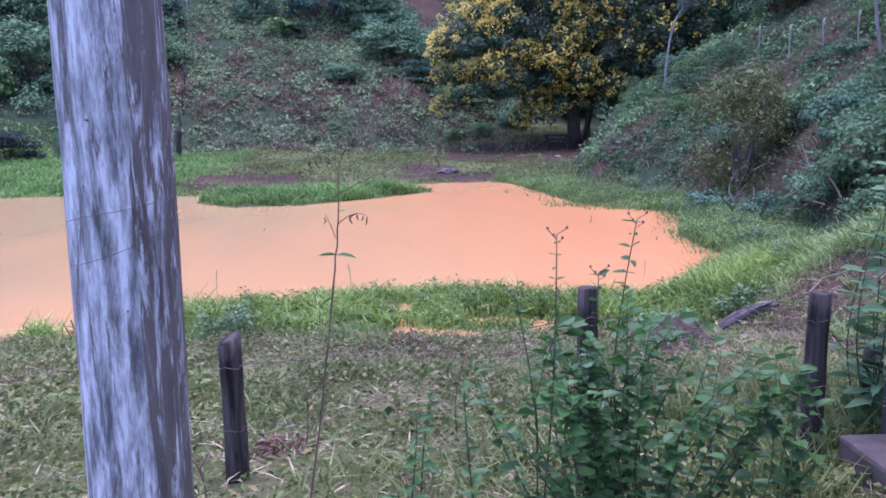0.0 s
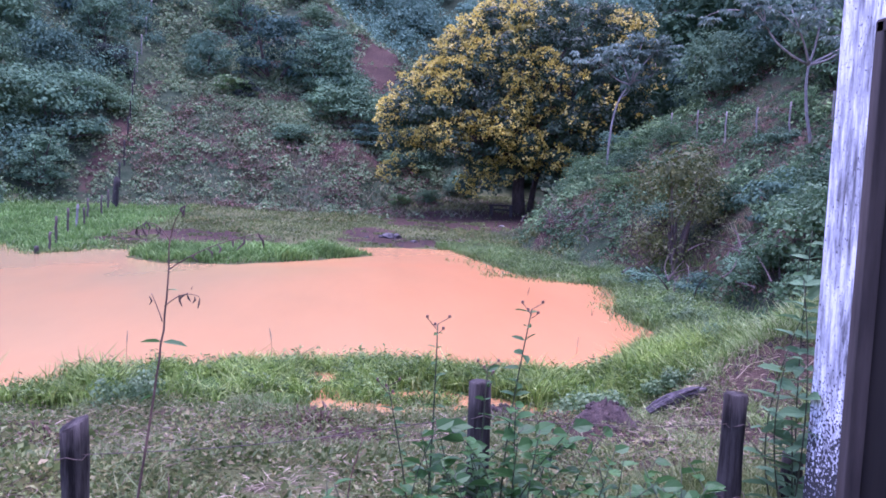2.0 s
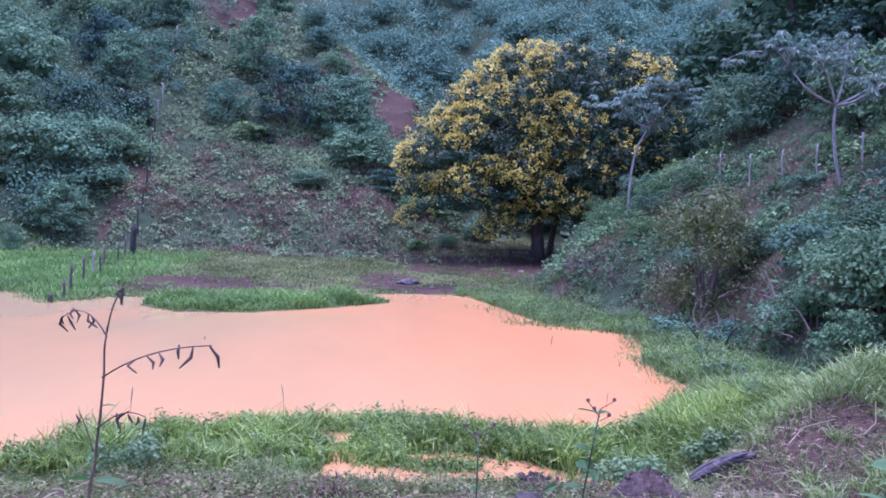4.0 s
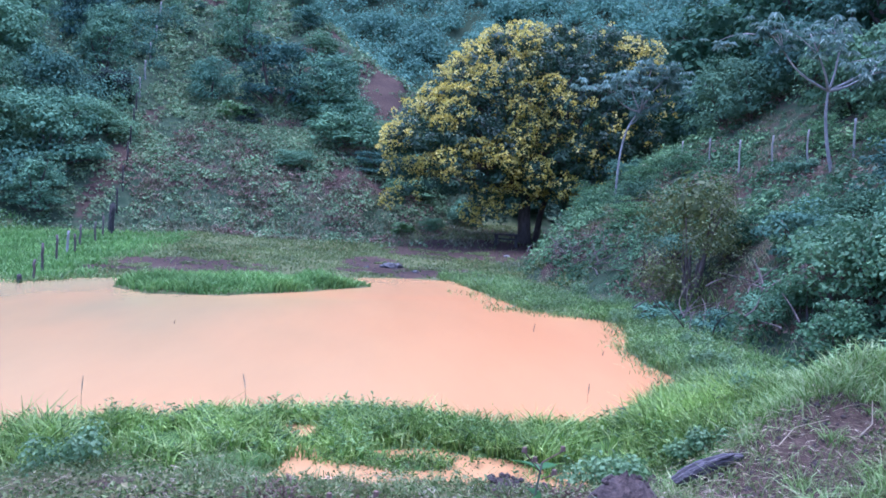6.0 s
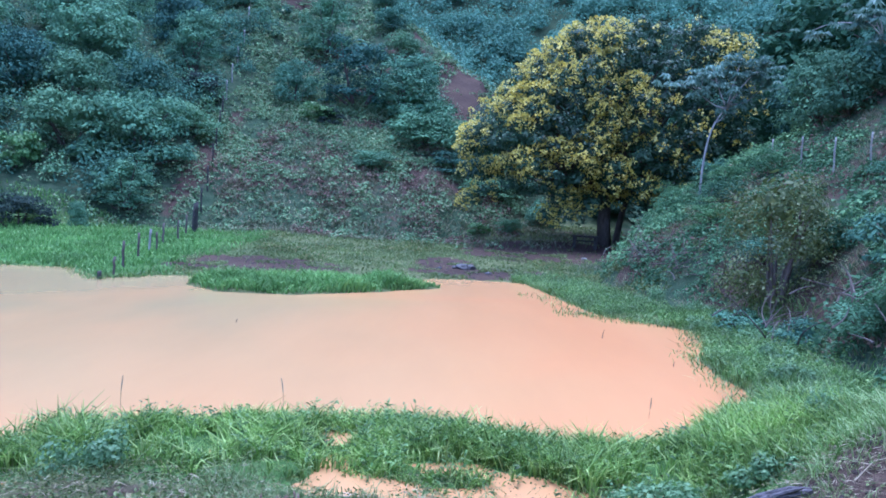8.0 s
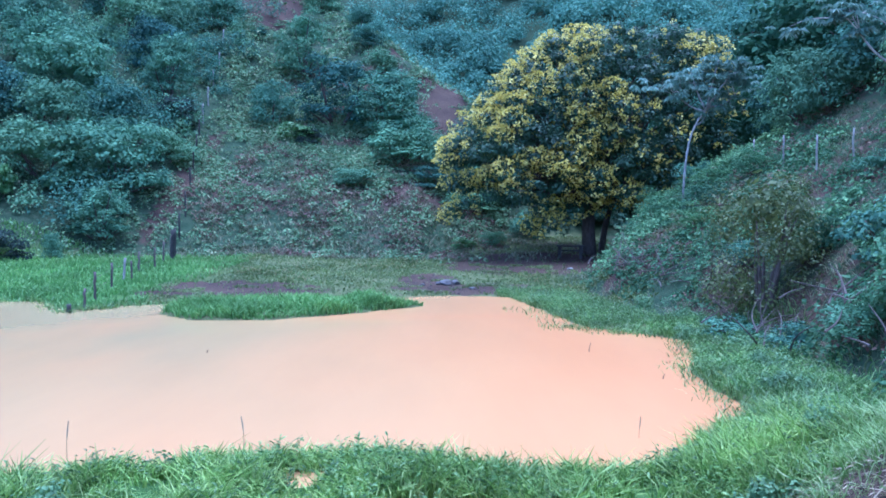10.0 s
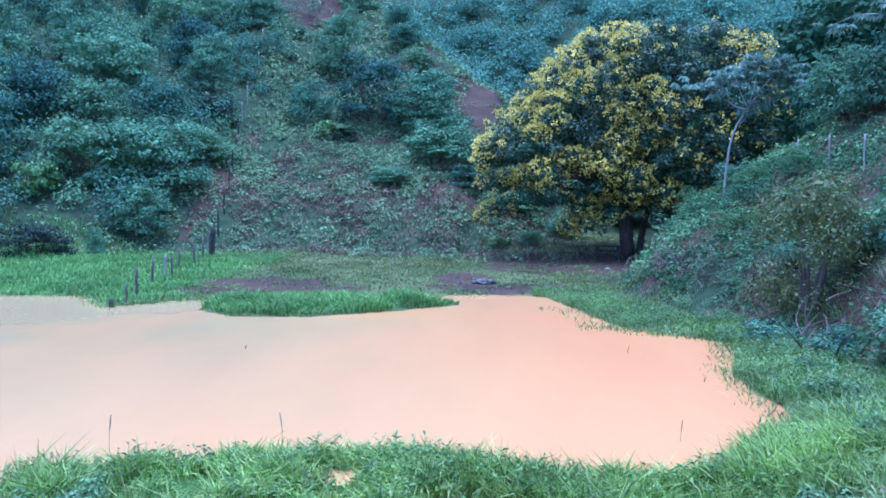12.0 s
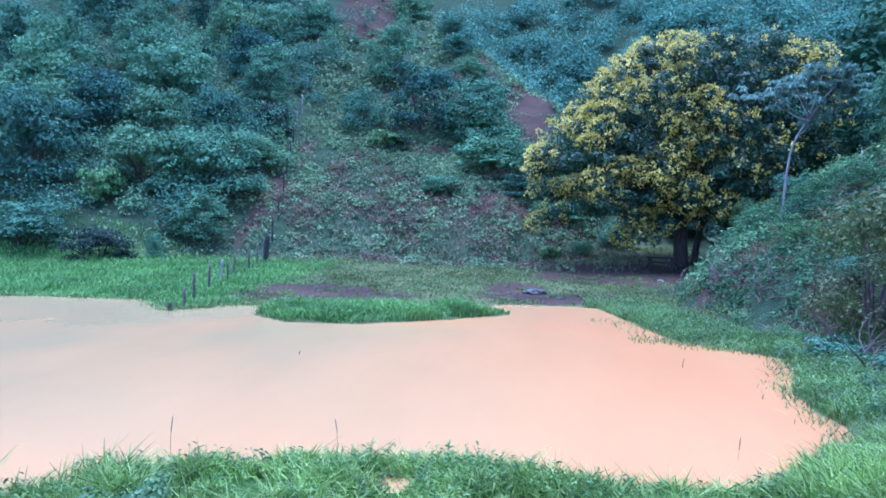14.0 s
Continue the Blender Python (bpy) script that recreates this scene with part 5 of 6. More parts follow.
meadow = [plain_post(x, y, h, r, 300 + k, m, "fence_post", words, "meadow fence posts", tilt) for k, (x, y, h, r, m, words, tilt) in enumerate((
    (-9.98, 26.4, 0.35, 0.07, WEATHERED, "short dark stump of a post standing in the water", 0.0), (-9.95, 27.4, 0.62, 0.044, FRAME_WOOD, "thin dark fence post at the water's edge", 0.02),
    (-10.37, 29.1, 0.95, 0.044, FRAME_WOOD, "thin dark meadow fence post", -0.03), (-10.95, 31.8, 1.05, 0.044, FRAME_WOOD, "thin brown meadow fence post", 0.0),
    (-11.43, 34.1, 0.95, 0.055, PALE_BARK, "pale grey meadow fence post", 0.05), (-11.2, 34.3, 0.8, 0.044, FRAME_WOOD, "thin brown meadow fence post", 0.0), (-11.98, 37.1, 0.95, 0.044, FRAME_WOOD, "thin dark meadow fence post", 0.0),
    (-12.12, 39.4, 0.95, 0.044, FRAME_WOOD, "thin dark meadow fence post", 0.0), (-12.52, 41.7, 1.1, 0.044, FRAME_WOOD, "thin dark meadow fence post", 0.0), (-12.57, 43.2, 1.6, 0.12, WEATHERED, "stout dark fence post at the foot of the slope", 0.02),
    (-13.0, 44.2, 1.5, 0.09, WEATHERED, "stout dark fence post at the foot of the slope", 0.04)))]
strand(meadow[1:5] + meadow[6:10], 0.2, "thin wire along the meadow fence", "meadow fence wires")
strand(meadow[2:5] + meadow[6:10], 0.55, "thin wire along the meadow fence", "meadow fence wires")
climb = [plain_post(x, y, 1.55, 0.055, 330 + k, PALE_BARK if k > 6 else WEATHERED, "fence_post", "thin post of the fence that climbs the hillside", "hillside fence posts") for k, (x, y) in enumerate((
    (-13.4, 46.0), (-13.9, 48.2), (-14.3, 50.5), (-14.8, 53.0), (-15.4, 55.6), (-16.0, 58.2), (-16.6, 60.8), (-17.2, 63.6), (-17.8, 67.0), (-18.4, 70.6), (-19.0, 74.6), (-20.0, 79.5), (-21.2, 85.5)))]
strand(climb, 0.2, "thin wire along the fence that climbs the hillside", "hillside fence wires")
right = [plain_post(x, y, 1.25, 0.032, 350 + k, PALE_BARK, "fence_post", "pale grey wooden fence post on the bushy slope", "slope fence posts") for k, (x, y) in enumerate((
    (14.4, 35.2), (14.5, 32.6), (14.66, 30.3), (14.75, 28.05), (15.2, 26.6), (15.0, 23.8), (15.1, 21.3)))]
strand(right, 0.15, "thin wire along the fence on the slope", "slope fence wires")


def drain_stones():
    g = rng_of(371)
    for k, (x, y, s) in enumerate(((1.62, 36.2, 0.34), (1.95, 36.35, 0.28), (1.3, 36.1, 0.18), (7.9, 41.6, 0.15), (2.7, 34.9, 0.14), (0.6, 35.6, 0.12))):
        bm = bmesh.new()
        bmesh.ops.create_icosphere(bm, subdivisions=3, radius=s)
        for v in bm.verts:
            v.co *= 1 + 0.35 * noise.noise(v.co * 3 / s * 0.5 + Vector((k * 7, 0, 0)))
            v.co.z *= 0.55
        ob = part("stone", bm, STONE if k != 3 else PALE_BARK, smooth=True)
        ob.matrix_basis = pose(x, y, ground_at(x, y) + 0.1 * s, 0, 0, 40 * k)
        tagged(ob, "dark wet stone lying in the mud of the shore" if k != 3 else "pale boulder in the shade of the tree", "stone", "shore stones")


drain_stones()
# ---------------------------------------------------------------- grass, weeds and woods too many to count
def scatter(n, x0, x1, y0, y1, g, keep):
    """n places in a rectangle, thinned by keep(x, y), a share from 0 to 1."""
    xs, ys, have = [], [], 0
    while have < n:
        x, y = x0 + (x1 - x0) * g.random(2 * n), y0 + (y1 - y0) * g.random(2 * n)
        ok = g.random(2 * n) < keep(x, y)
        xs.append(x[ok])
        ys.append(y[ok])
        have += int(ok.sum())
        if len(xs) > 60:
            break
    return np.concatenate(xs)[:n], np.concatenate(ys)[:n]


def growth(name, bag, material, label, category):
    return tagged(part(name, bag, material), label, category, kind="stuff")


def pond_edge(x, y):
    return inside_out(x / K, y / K, POND) * K


def belt_grass():
    g = rng_of(401)

    def keep(x, y):
        sd = pond_edge(x, y)
        inner = step((sd + 0.35) / 0.5) * step((y - 9.2 + 0.4 * vnoise(x, y, 0.9, 21)) / 0.9)
        tuft = 0.12 + 0.88 * step((vnoise(x, y, 0.5, 22) + 0.25 + 0.45 * step((y - 10.2) / 0.8)) / 0.5)
        return inner * tuft * (1 - 0.82 * step((0.03 - ground_height(x, y)) / 0.04) * step((pond_edge(x, y) - 0.35) / 0.3))

    x, y = scatter(3300, -11, 6.2, 9.0, 13.2, g, keep)
    sd = pond_edge(x, y)
    tall = (0.17 + 0.22 * g.random(len(x))) * (0.85 + 0.4 * vnoise(x, y, 0.8, 23)) * (0.6 + 0.55 * step((2.4 - sd) / 1.6))
    n = 13
    base = np.repeat(on_ground(x, y, 0.06), n, 0) + 0.05 * g.normal(size=(n * len(x), 3)) * [1, 1, 0]
    h = np.repeat(tall, n) * (0.65 + 0.5 * g.random(len(base))) + 0.06
    bag = Bag().add(*blades(base, h, 0.25 + 0.85 * g.random(len(base)) ** 1.5, 0.011 + 0.017 * g.random(len(base)), g, 1.2))
    growth("tall_grass", bag, REED, "belt of tall green grass along the near shore", "grass")
    x, y = scatter(1100, -9, 6.2, 9.0, 12.6, g, keep)
    tall = 0.10 + 0.2 * g.random(len(x))
    lean = 0.3 * g.normal(size=(len(x), 2))
    at, d, s = [], [], []
    for m in range(7):
        u = 0.25 + 0.75 * (m + g.random(len(x))) / 7
        at.append(on_ground(x, y, 0) + np.stack([lean[:, 0] * u * u * tall, lean[:, 1] * u * u * tall, u * tall], 1))
        a = 2.4 * m + 6.3 * g.random(len(x))
        d.append(np.stack([np.cos(a), np.sin(a), 0.6 + 0.6 * g.random(len(x))], 1))
        s.append(0.06 + 0.08 * g.random(len(x)))
    at, d, s = np.concatenate(at), np.concatenate(d), np.concatenate(s)
    growth("shore_weeds", Bag().add(*folded(at, d, s, 0.24 * s, g, 0.45)), SHORE_LEAF, "broad-leaved weeds among the tall shore grass", "weeds")


belt_grass()


def seed_spikes():
    g = rng_of(405)
    for k, (x, y, top) in enumerate(((-1.02, 11.64, 0.60), (-2.89, 11.55, 0.55), (3.89, 13.0, 0.30))):
        z = ground_at(x, y)
        t = thing("grass_spike", "tall grass stalk with a brown seed spike", "grass stalk", (x, y, z), "seed spikes")
        h = max(top - z, 0.3)
        s = Bag()
        p = stem(s, (0, 0, -0.03), (0.03 * g.normal(), 0.02, h), 0.003, 0.0015, g, 0.03, 8)
        stalk = part("stalk", s, GREEN_STALK, t)
        part("spike", Bag().add(*tube(p[-3:], [0.004, 0.009, 0.003], 6, wobble=0.5, seed=k)), STRAW, stalk, "brown seed spike")
    for k, (x, y, h) in enumerate(((4.62, 20.0, 0.20), (-3.7, 19.4, 0.08), (5.4, 17.0, 0.10))):
        t = thing("reed_stub", "broken reed stub standing in the muddy water", "reed", (x, y, 0.0), "reed stubs")
        part("stub", Bag().add(*tube([(0, 0, -0.3), (0, 0, 0.05), (0.03, 0, h)], [0.009, 0.008, 0.004], 6)), STALK, t)


seed_spikes()


def shore_grass():
    g = rng_of(411)

    def right(x, y):
        sd = pond_edge(x, y)
        return step((sd + 0.08) / 0.35) * step((2.8 - sd) / 1.2) * (0.35 + 0.65 * step((vnoise(x, y, 0.8, 24) + 0.3) / 0.6))

    x, y = scatter(30000, 3.6, 10.4, 11.4, 34.0, g, right)
    h = (0.16 + 0.24 * g.random(len(x))) * (0.8 + 0.4 * vnoise(x, y, 1.7, 25))
    growth("bank_grass", Bag().add(*blades(on_ground(x, y, 0.05), h + 0.05, 0.4 + 0.5 * g.random(len(x)), 0.014 + 0.014 * g.random(len(x)), g, 0.9)), SHORE_LEAF, "rank grass leaning over the muddy right-hand shore", "grass")
    x, y = scatter(9000, 4.2, 9.8, 12.2, 34.0, g, right)
    at = on_ground(x, y, 0) + [0, 0, 1] * (0.05 + 0.25 * g.random((len(x), 1)))
    s = 0.045 + 0.05 * g.random(len(x))
    growth("bank_weeds", Bag().add(*leaves(at, g.normal(size=(len(x), 3)) * [1, 1, 0.5] + [0, 0, 0.3], s, 0.45 * s, g, 0.3)), SHORE_LEAF, "leafy weeds on the grassy shore below the bank", "weeds")

    x, y = scatter(900, 3.0, 8.0, 11.0, 24.0, g, lambda x, y: step((pond_edge(x, y) + 0.8) / 0.8) ** 2 * step((0.1 - pond_edge(x, y)) / 0.2))
    base = np.stack([x, y, np.full(len(x), -0.05)], 1)
    growth("leaning_reeds", Bag().add(*blades(base, 0.12 + 0.16 * g.random(len(x)), 0.8 + 0.6 * g.random(len(x)), 0.012 + 0.01 * g.random(len(x)), g, 0.9)), SHORE_LEAF, "sparse reeds leaning out over the muddy water", "grass")

    x, y = scatter(420, 2.6, 6.8, 22.6, 28.6, g, lambda x, y: step((pond_edge(x, y) + 1.5) / 1.3) * step((0.1 - pond_edge(x, y)) / 0.2) * (0.15 + 0.85 * step((vnoise(x, y, 0.9, 59) - 0.1) / 0.3)))
    growth("drowned_tufts", Bag().add(*blades(np.stack([x, y, np.full(len(x), -0.05)], 1), 0.12 + 0.2 * g.random(len(x)), 0.5 + 0.5 * g.random(len(x)), 0.012 + 0.012 * g.random(len(x)), g, 0.9)), SHORE_LEAF, "tufts of grass standing in the shallow water", "grass")

    far = np.random.default_rng(83)
    x, y = scatter(2600, -34.0, -5.0, 25.5, 30.5, far, lambda x, y: step((pond_edge(x, y) + 0.7) / 0.6) ** 2 * step((0.45 - pond_edge(x, y)) / 0.3) * (0.25 + 0.75 * step((vnoise(x, y, 1.3, 61) + 0.1) / 0.4)))
    base = np.stack([x, y, np.full(len(x), -0.05)], 1)
    growth("shore_fringe", Bag().add(*blades(base, 0.13 + 0.17 * far.random(len(x)), 0.5 + 0.5 * far.random(len(x)), 0.025 + 0.02 * far.random(len(x)), far, 0.9)), SHORE_LEAF, "uneven fringe of grass along the meadow's wet edge", "grass")

    def islet(x, y):
        return step((0.25 - inside_out(x / K, y / K, ISLET) * K) / 0.35) * (0.5 + 0.5 * step((vnoise(x, y, 0.7, 26) + 0.5) / 0.6))

    x, y = scatter(13000, -8.2, 1.2, 24.4, 30.4, g, islet)
    h = (0.18 + 0.34 * g.random(len(x))) * (0.85 + 0.4 * vnoise(x, y, 0.9, 46))
    growth("islet_grass", Bag().add(*blades(on_ground(x, y, 0.05), h, 0.35 + 0.4 * g.random(len(x)), 0.03 + 0.03 * g.random(len(x)), g, 0.8)), MEADOW_GRASS, "bright green grass on the low islet", "grass")


shore_grass()


def meadow_turf():
    g = rng_of(421)

    def keep(x, y):
        return step((pond_edge(x, y) - 0.05) / 0.3) * (1 - 0.97 * step((bare_share(x, y) - 0.35) / 0.3)) * (0.3 + 0.7 * step((vnoise(x, y, 1.4, 27) + 0.35) / 0.7))

    x, y = scatter(26000, -9.5, 12.0, 28.0, 53.0, g, lambda x, y: keep(x, y) * np.where(y > 47.5, ellipse(x, y, 8.0, 48.5, 6.0, 5.0) < 1.2, True))
    growth("meadow_turf", Bag().add(*blades(on_ground(x, y), 0.07 + 0.09 * g.random(len(x)), 0.6, 0.04 + 0.03 * g.random(len(x)), g)), TURF, "short grazed turf on the flat beyond the pond", "grass")
    x, y = scatter(22000, -34, -8.5, 26.5, 45.0, g, keep)
    growth("lush_meadow", Bag().add(*blades(on_ground(x, y), 0.14 + 0.16 * g.random(len(x)), 0.5, 0.045 + 0.035 * g.random(len(x)), g)), MEADOW_GRASS, "lush green meadow grass beside the pond", "grass")
    x, y = scatter(1500, -9, 8, 29, 46, g, lambda x, y: keep(x, y) * step((vnoise(x, y, 2.1, 28) - 0.2) / 0.3))
    at = on_ground(x, y, 0) + [0, 0, 0.05]
    at = np.repeat(at, 7, 0) + 0.09 * g.normal(size=(7 * len(x), 3)) * [1, 1, 0.4]
    growth("meadow_weeds", Bag().add(*leaves(at, g.normal(size=at.shape) + [0, 0, 0.8], 0.15, 0.06, g)), WEED, "scattered weeds on the flat beyond the pond", "weeds")


meadow_turf()


def trampled_mud():
    """Lumps that hooves have thrown up on the wet flats beyond the pond."""
    g = rng_of(425)
    x, y = scatter(400, -10, 7, 27.5, 40, g, lambda x, y: step((bare_share(x, y) - 0.45) / 0.3) * step((pond_edge(x, y) - 0.1) / 0.3))
    p, bag = on_ground(x, y, 0.0), Bag()
    for k in range(len(x)):
        s = 0.02 + 0.06 * g.random() ** 2.5
        bag.add(*tube([p[k] - [0, 0, 0.5 * s], p[k], p[k] + [0.3 * s, 0.1 * s, 0.4 * s]], [1.1 * s, s, 0.45 * s], 6, wobble=0.6, seed=k))
    growth("mud_lumps", bag, EARTH_LUMP, "dark wet lumps of trampled mud beyond the pond", "mud")
    x, y = scatter(3500, -10, 8, 27.5, 44, g, lambda x, y: step((bare_share(x, y) - 0.4) / 0.3) * step((pond_edge(x, y) - 0.1) / 0.3) * step((vnoise(x, y, 0.7, 57) - 0.1) / 0.3))
    growth("mud_grass", Bag().add(*blades(on_ground(x, y), 0.05 + 0.09 * g.random(len(x)), 0.9, 0.03 + 0.03 * g.random(len(x)), g)), TURF, "sparse trodden grass on the mud", "grass")


trampled_mud()


def bank_cover():
    """Trampled weeds and straw between the house and the pond."""
    g = rng_of(431)

    def weeds(x, y):
        return (1 - 0.8 * step((bare_share(x, y) - 0.45) / 0.3)) * (0.3 + 0.7 * step((vnoise(x, y, 0.6, 29) + 0.2) / 0.5)) * step((10.6 - y) / 0.8)

    x, y = scatter(13500, -4.8, 5.4, 2.6, 10.4, g, weeds)
    at = on_ground(x, y, 0)
    n = 5
    at = np.repeat(at, n, 0) + np.abs(g.normal(size=(n * len(x), 3))) * [0, 0, 0.035] + 0.045 * g.normal(size=(n * len(x), 3)) * [1, 1, 0]
    s = 0.022 + 0.035 * g.random(len(at))
    growth("ground_weeds", Bag().add(*leaves(at, g.normal(size=at.shape) * [1, 1, 0.5] + [0, 0, 0.6], s, 0.5 * s, g, 0.3)), WEED, "low weeds and creepers covering the bank", "weeds")
    x, y = scatter(23000, -6.5, 6.8, 2.2, 9.8, g, lambda x, y: 0.25 + 0.75 * step((vnoise(x, y, 0.8, 30) + 0.2) / 0.5))
    a = 2 * np.pi * g.random(len(x))
    d = np.stack([np.cos(a), np.sin(a), 0.25 * g.normal(size=len(x))], 1)
    at = on_ground(x, y, -0.01) + 0.03 * g.random((len(x), 1)) * [0, 0, 1]
    growth("dry_litter", Bag().add(*leaves(at, d, 0.06 + 0.13 * g.random(len(x)), 0.005 + 0.005 * g.random(len(x)), g, 0.1)), STRAW, "dry straw and stalks strewn over the bank", "litter")
    x, y = scatter(17000, -6.5, 6.5, 2.4, 9.8, g, lambda x, y: (1 - 0.6 * bare_share(x, y)) * step((vnoise(x, y, 0.7, 31) + 0.05) / 0.4))
    growth("bank_turf", Bag().add(*blades(on_ground(x, y), 0.07 + 0.16 * g.random(len(x)), 0.7 + 0.5 * g.random(len(x)), 0.007 + 0.007 * g.random(len(x)), g, 0.9)), TURF, "thin tufts of grass on the trampled bank", "grass")

    x, y = scatter(1500, -4.0, 2.0, 2.7, 8.4, g, lambda x, y: 0.1 + 0.9 * step((vnoise(x, y, 0.9, 55) - 0.05) / 0.3))
    at = np.repeat(on_ground(x, y, 0), 11, 0)
    d = sphere_points(len(at), g) * [1, 1, 0.5] + [0, 0, 0.45]
    s = (0.03 + 0.04 * g.random(len(at))) * np.repeat(0.7 + 0.7 * g.random(len(x)), 11)
    at = at + d * (0.03 + 0.07 * g.random((len(at), 1)))
    growth("leafy_herbs", Bag().add(*leaves(at, d, s, 0.6 * s, g, 0.3)), WEED, "small leafy herbs spread over the bank", "weeds")
    x, y = scatter(85, 3.0, 7.2, 6.4, 10.2, g, lambda x, y: 0.25 + 0.75 * step((vnoise(x, y, 0.8, 56) + 0.1) / 0.3))
    base = np.repeat(on_ground(x, y), 46, 0)
    base = base + 0.05 * g.normal(size=base.shape) * [1, 1, 0]
    tall = np.repeat(0.10 + 0.14 * g.random(len(x)), 46)
    growth("grass_tussocks", Bag().add(*blades(base, tall * (0.6 + 0.6 * g.random(len(base))), 0.9 + 1.0 * g.random(len(base)), 0.007 + 0.007 * g.random(len(base)), g, 1.2)), BRIGHT_GRASS, "arching grass tussocks on the dug earth", "grass")
    x, y = scatter(900, 1.5, 6.6, 5.6, 9.6, g, lambda x, y: step((bare_share(x, y) - 0.3) / 0.3))
    bag = Bag()
    p = on_ground(x, y, 0.0)
    for k in range(len(x)):
        s = 0.008 + 0.03 * g.random() ** 3
        bag.add(*tube([p[k] - [0, 0, s], p[k], p[k] + [0.2 * s, 0, 0.8 * s]], [0.8 * s, s, 0.5 * s], 5, wobble=0.5, seed=k))
    growth("earth_crumbs", bag, EARTH_LUMP, "crumbled clods strewn over the dug earth", "earth")
    x, y = scatter(5000, 2.4, 6.8, 5.6, 9.6, g, lambda x, y: 0.4 + 0.6 * step((vnoise(x, y, 0.5, 48) + 0.1) / 0.4))
    a = 2 * np.pi * g.random(len(x))
    d = np.stack([np.cos(a), np.sin(a), 0.35 * g.normal(size=len(x))], 1)
    growth("cut_grass", Bag().add(*leaves(on_ground(x, y, -0.012), d, 0.07 + 0.13 * g.random(len(x)), 0.004 + 0.004 * g.random(len(x)), g, 0.1)), STRAW, "cut dry grass lying on the dug earth", "litter")
    x, y = scatter(5000, 2.6, 7.0, 5.4, 9.6, g, lambda x, y: step((vnoise(x, y, 0.42, 49) - 0.15) / 0.25))
    growth("earth_tufts", Bag().add(*blades(on_ground(x, y), 0.06 + 0.10 * g.random(len(x)), 0.9 + 0.5 * g.random(len(x)), 0.005 + 0.005 * g.random(len(x)), g, 0.9)), TURF, "tufts of grass on the dug earth", "grass")

    def mound(x, y):
        top = ground_height(x, y) - 0.55
        clear = (1 - step((1.3 - ellipse(x, y, 4.6, 8.0, 1.1, 0.6)) / 0.4))
        return step((top + 0.1) / 0.25) * step((x - 4.0) / 1.2) * (0.35 + 0.65 * step((vnoise(x, y, 0.8, 32) + 0.25) / 0.5)) * clear * step((y - 6.2) / 0.8)

    x, y = scatter(20000, 4.0, 9.4, 6.2, 13.0, g, mound)
    h = (0.14 + 0.24 * g.random(len(x))) * (0.8 + 0.5 * vnoise(x, y, 0.9, 33))
    growth("mound_grass", Bag().add(*blades(on_ground(x, y), h, 0.55 + 0.5 * g.random(len(x)), 0.010 + 0.010 * g.random(len(x)), g, 0.9)), BRIGHT_GRASS, "long arching grass on the mound beside the pond", "grass")
    x, y = scatter(5000, 1.4, 2.6, 2.9, 4.6, g, lambda x, y: np.where((x > 1.58) & (y < 3.42), 0.0, 0.6))
    growth("wall_foot_grass", Bag().add(*blades(on_ground(x, y), 0.14 + 0.22 * g.random(len(x)), 0.4, 0.006 + 0.006 * g.random(len(x)), g, 0.9)), TURF, "rank grass round the foot of the house wall", "grass")


bank_cover()


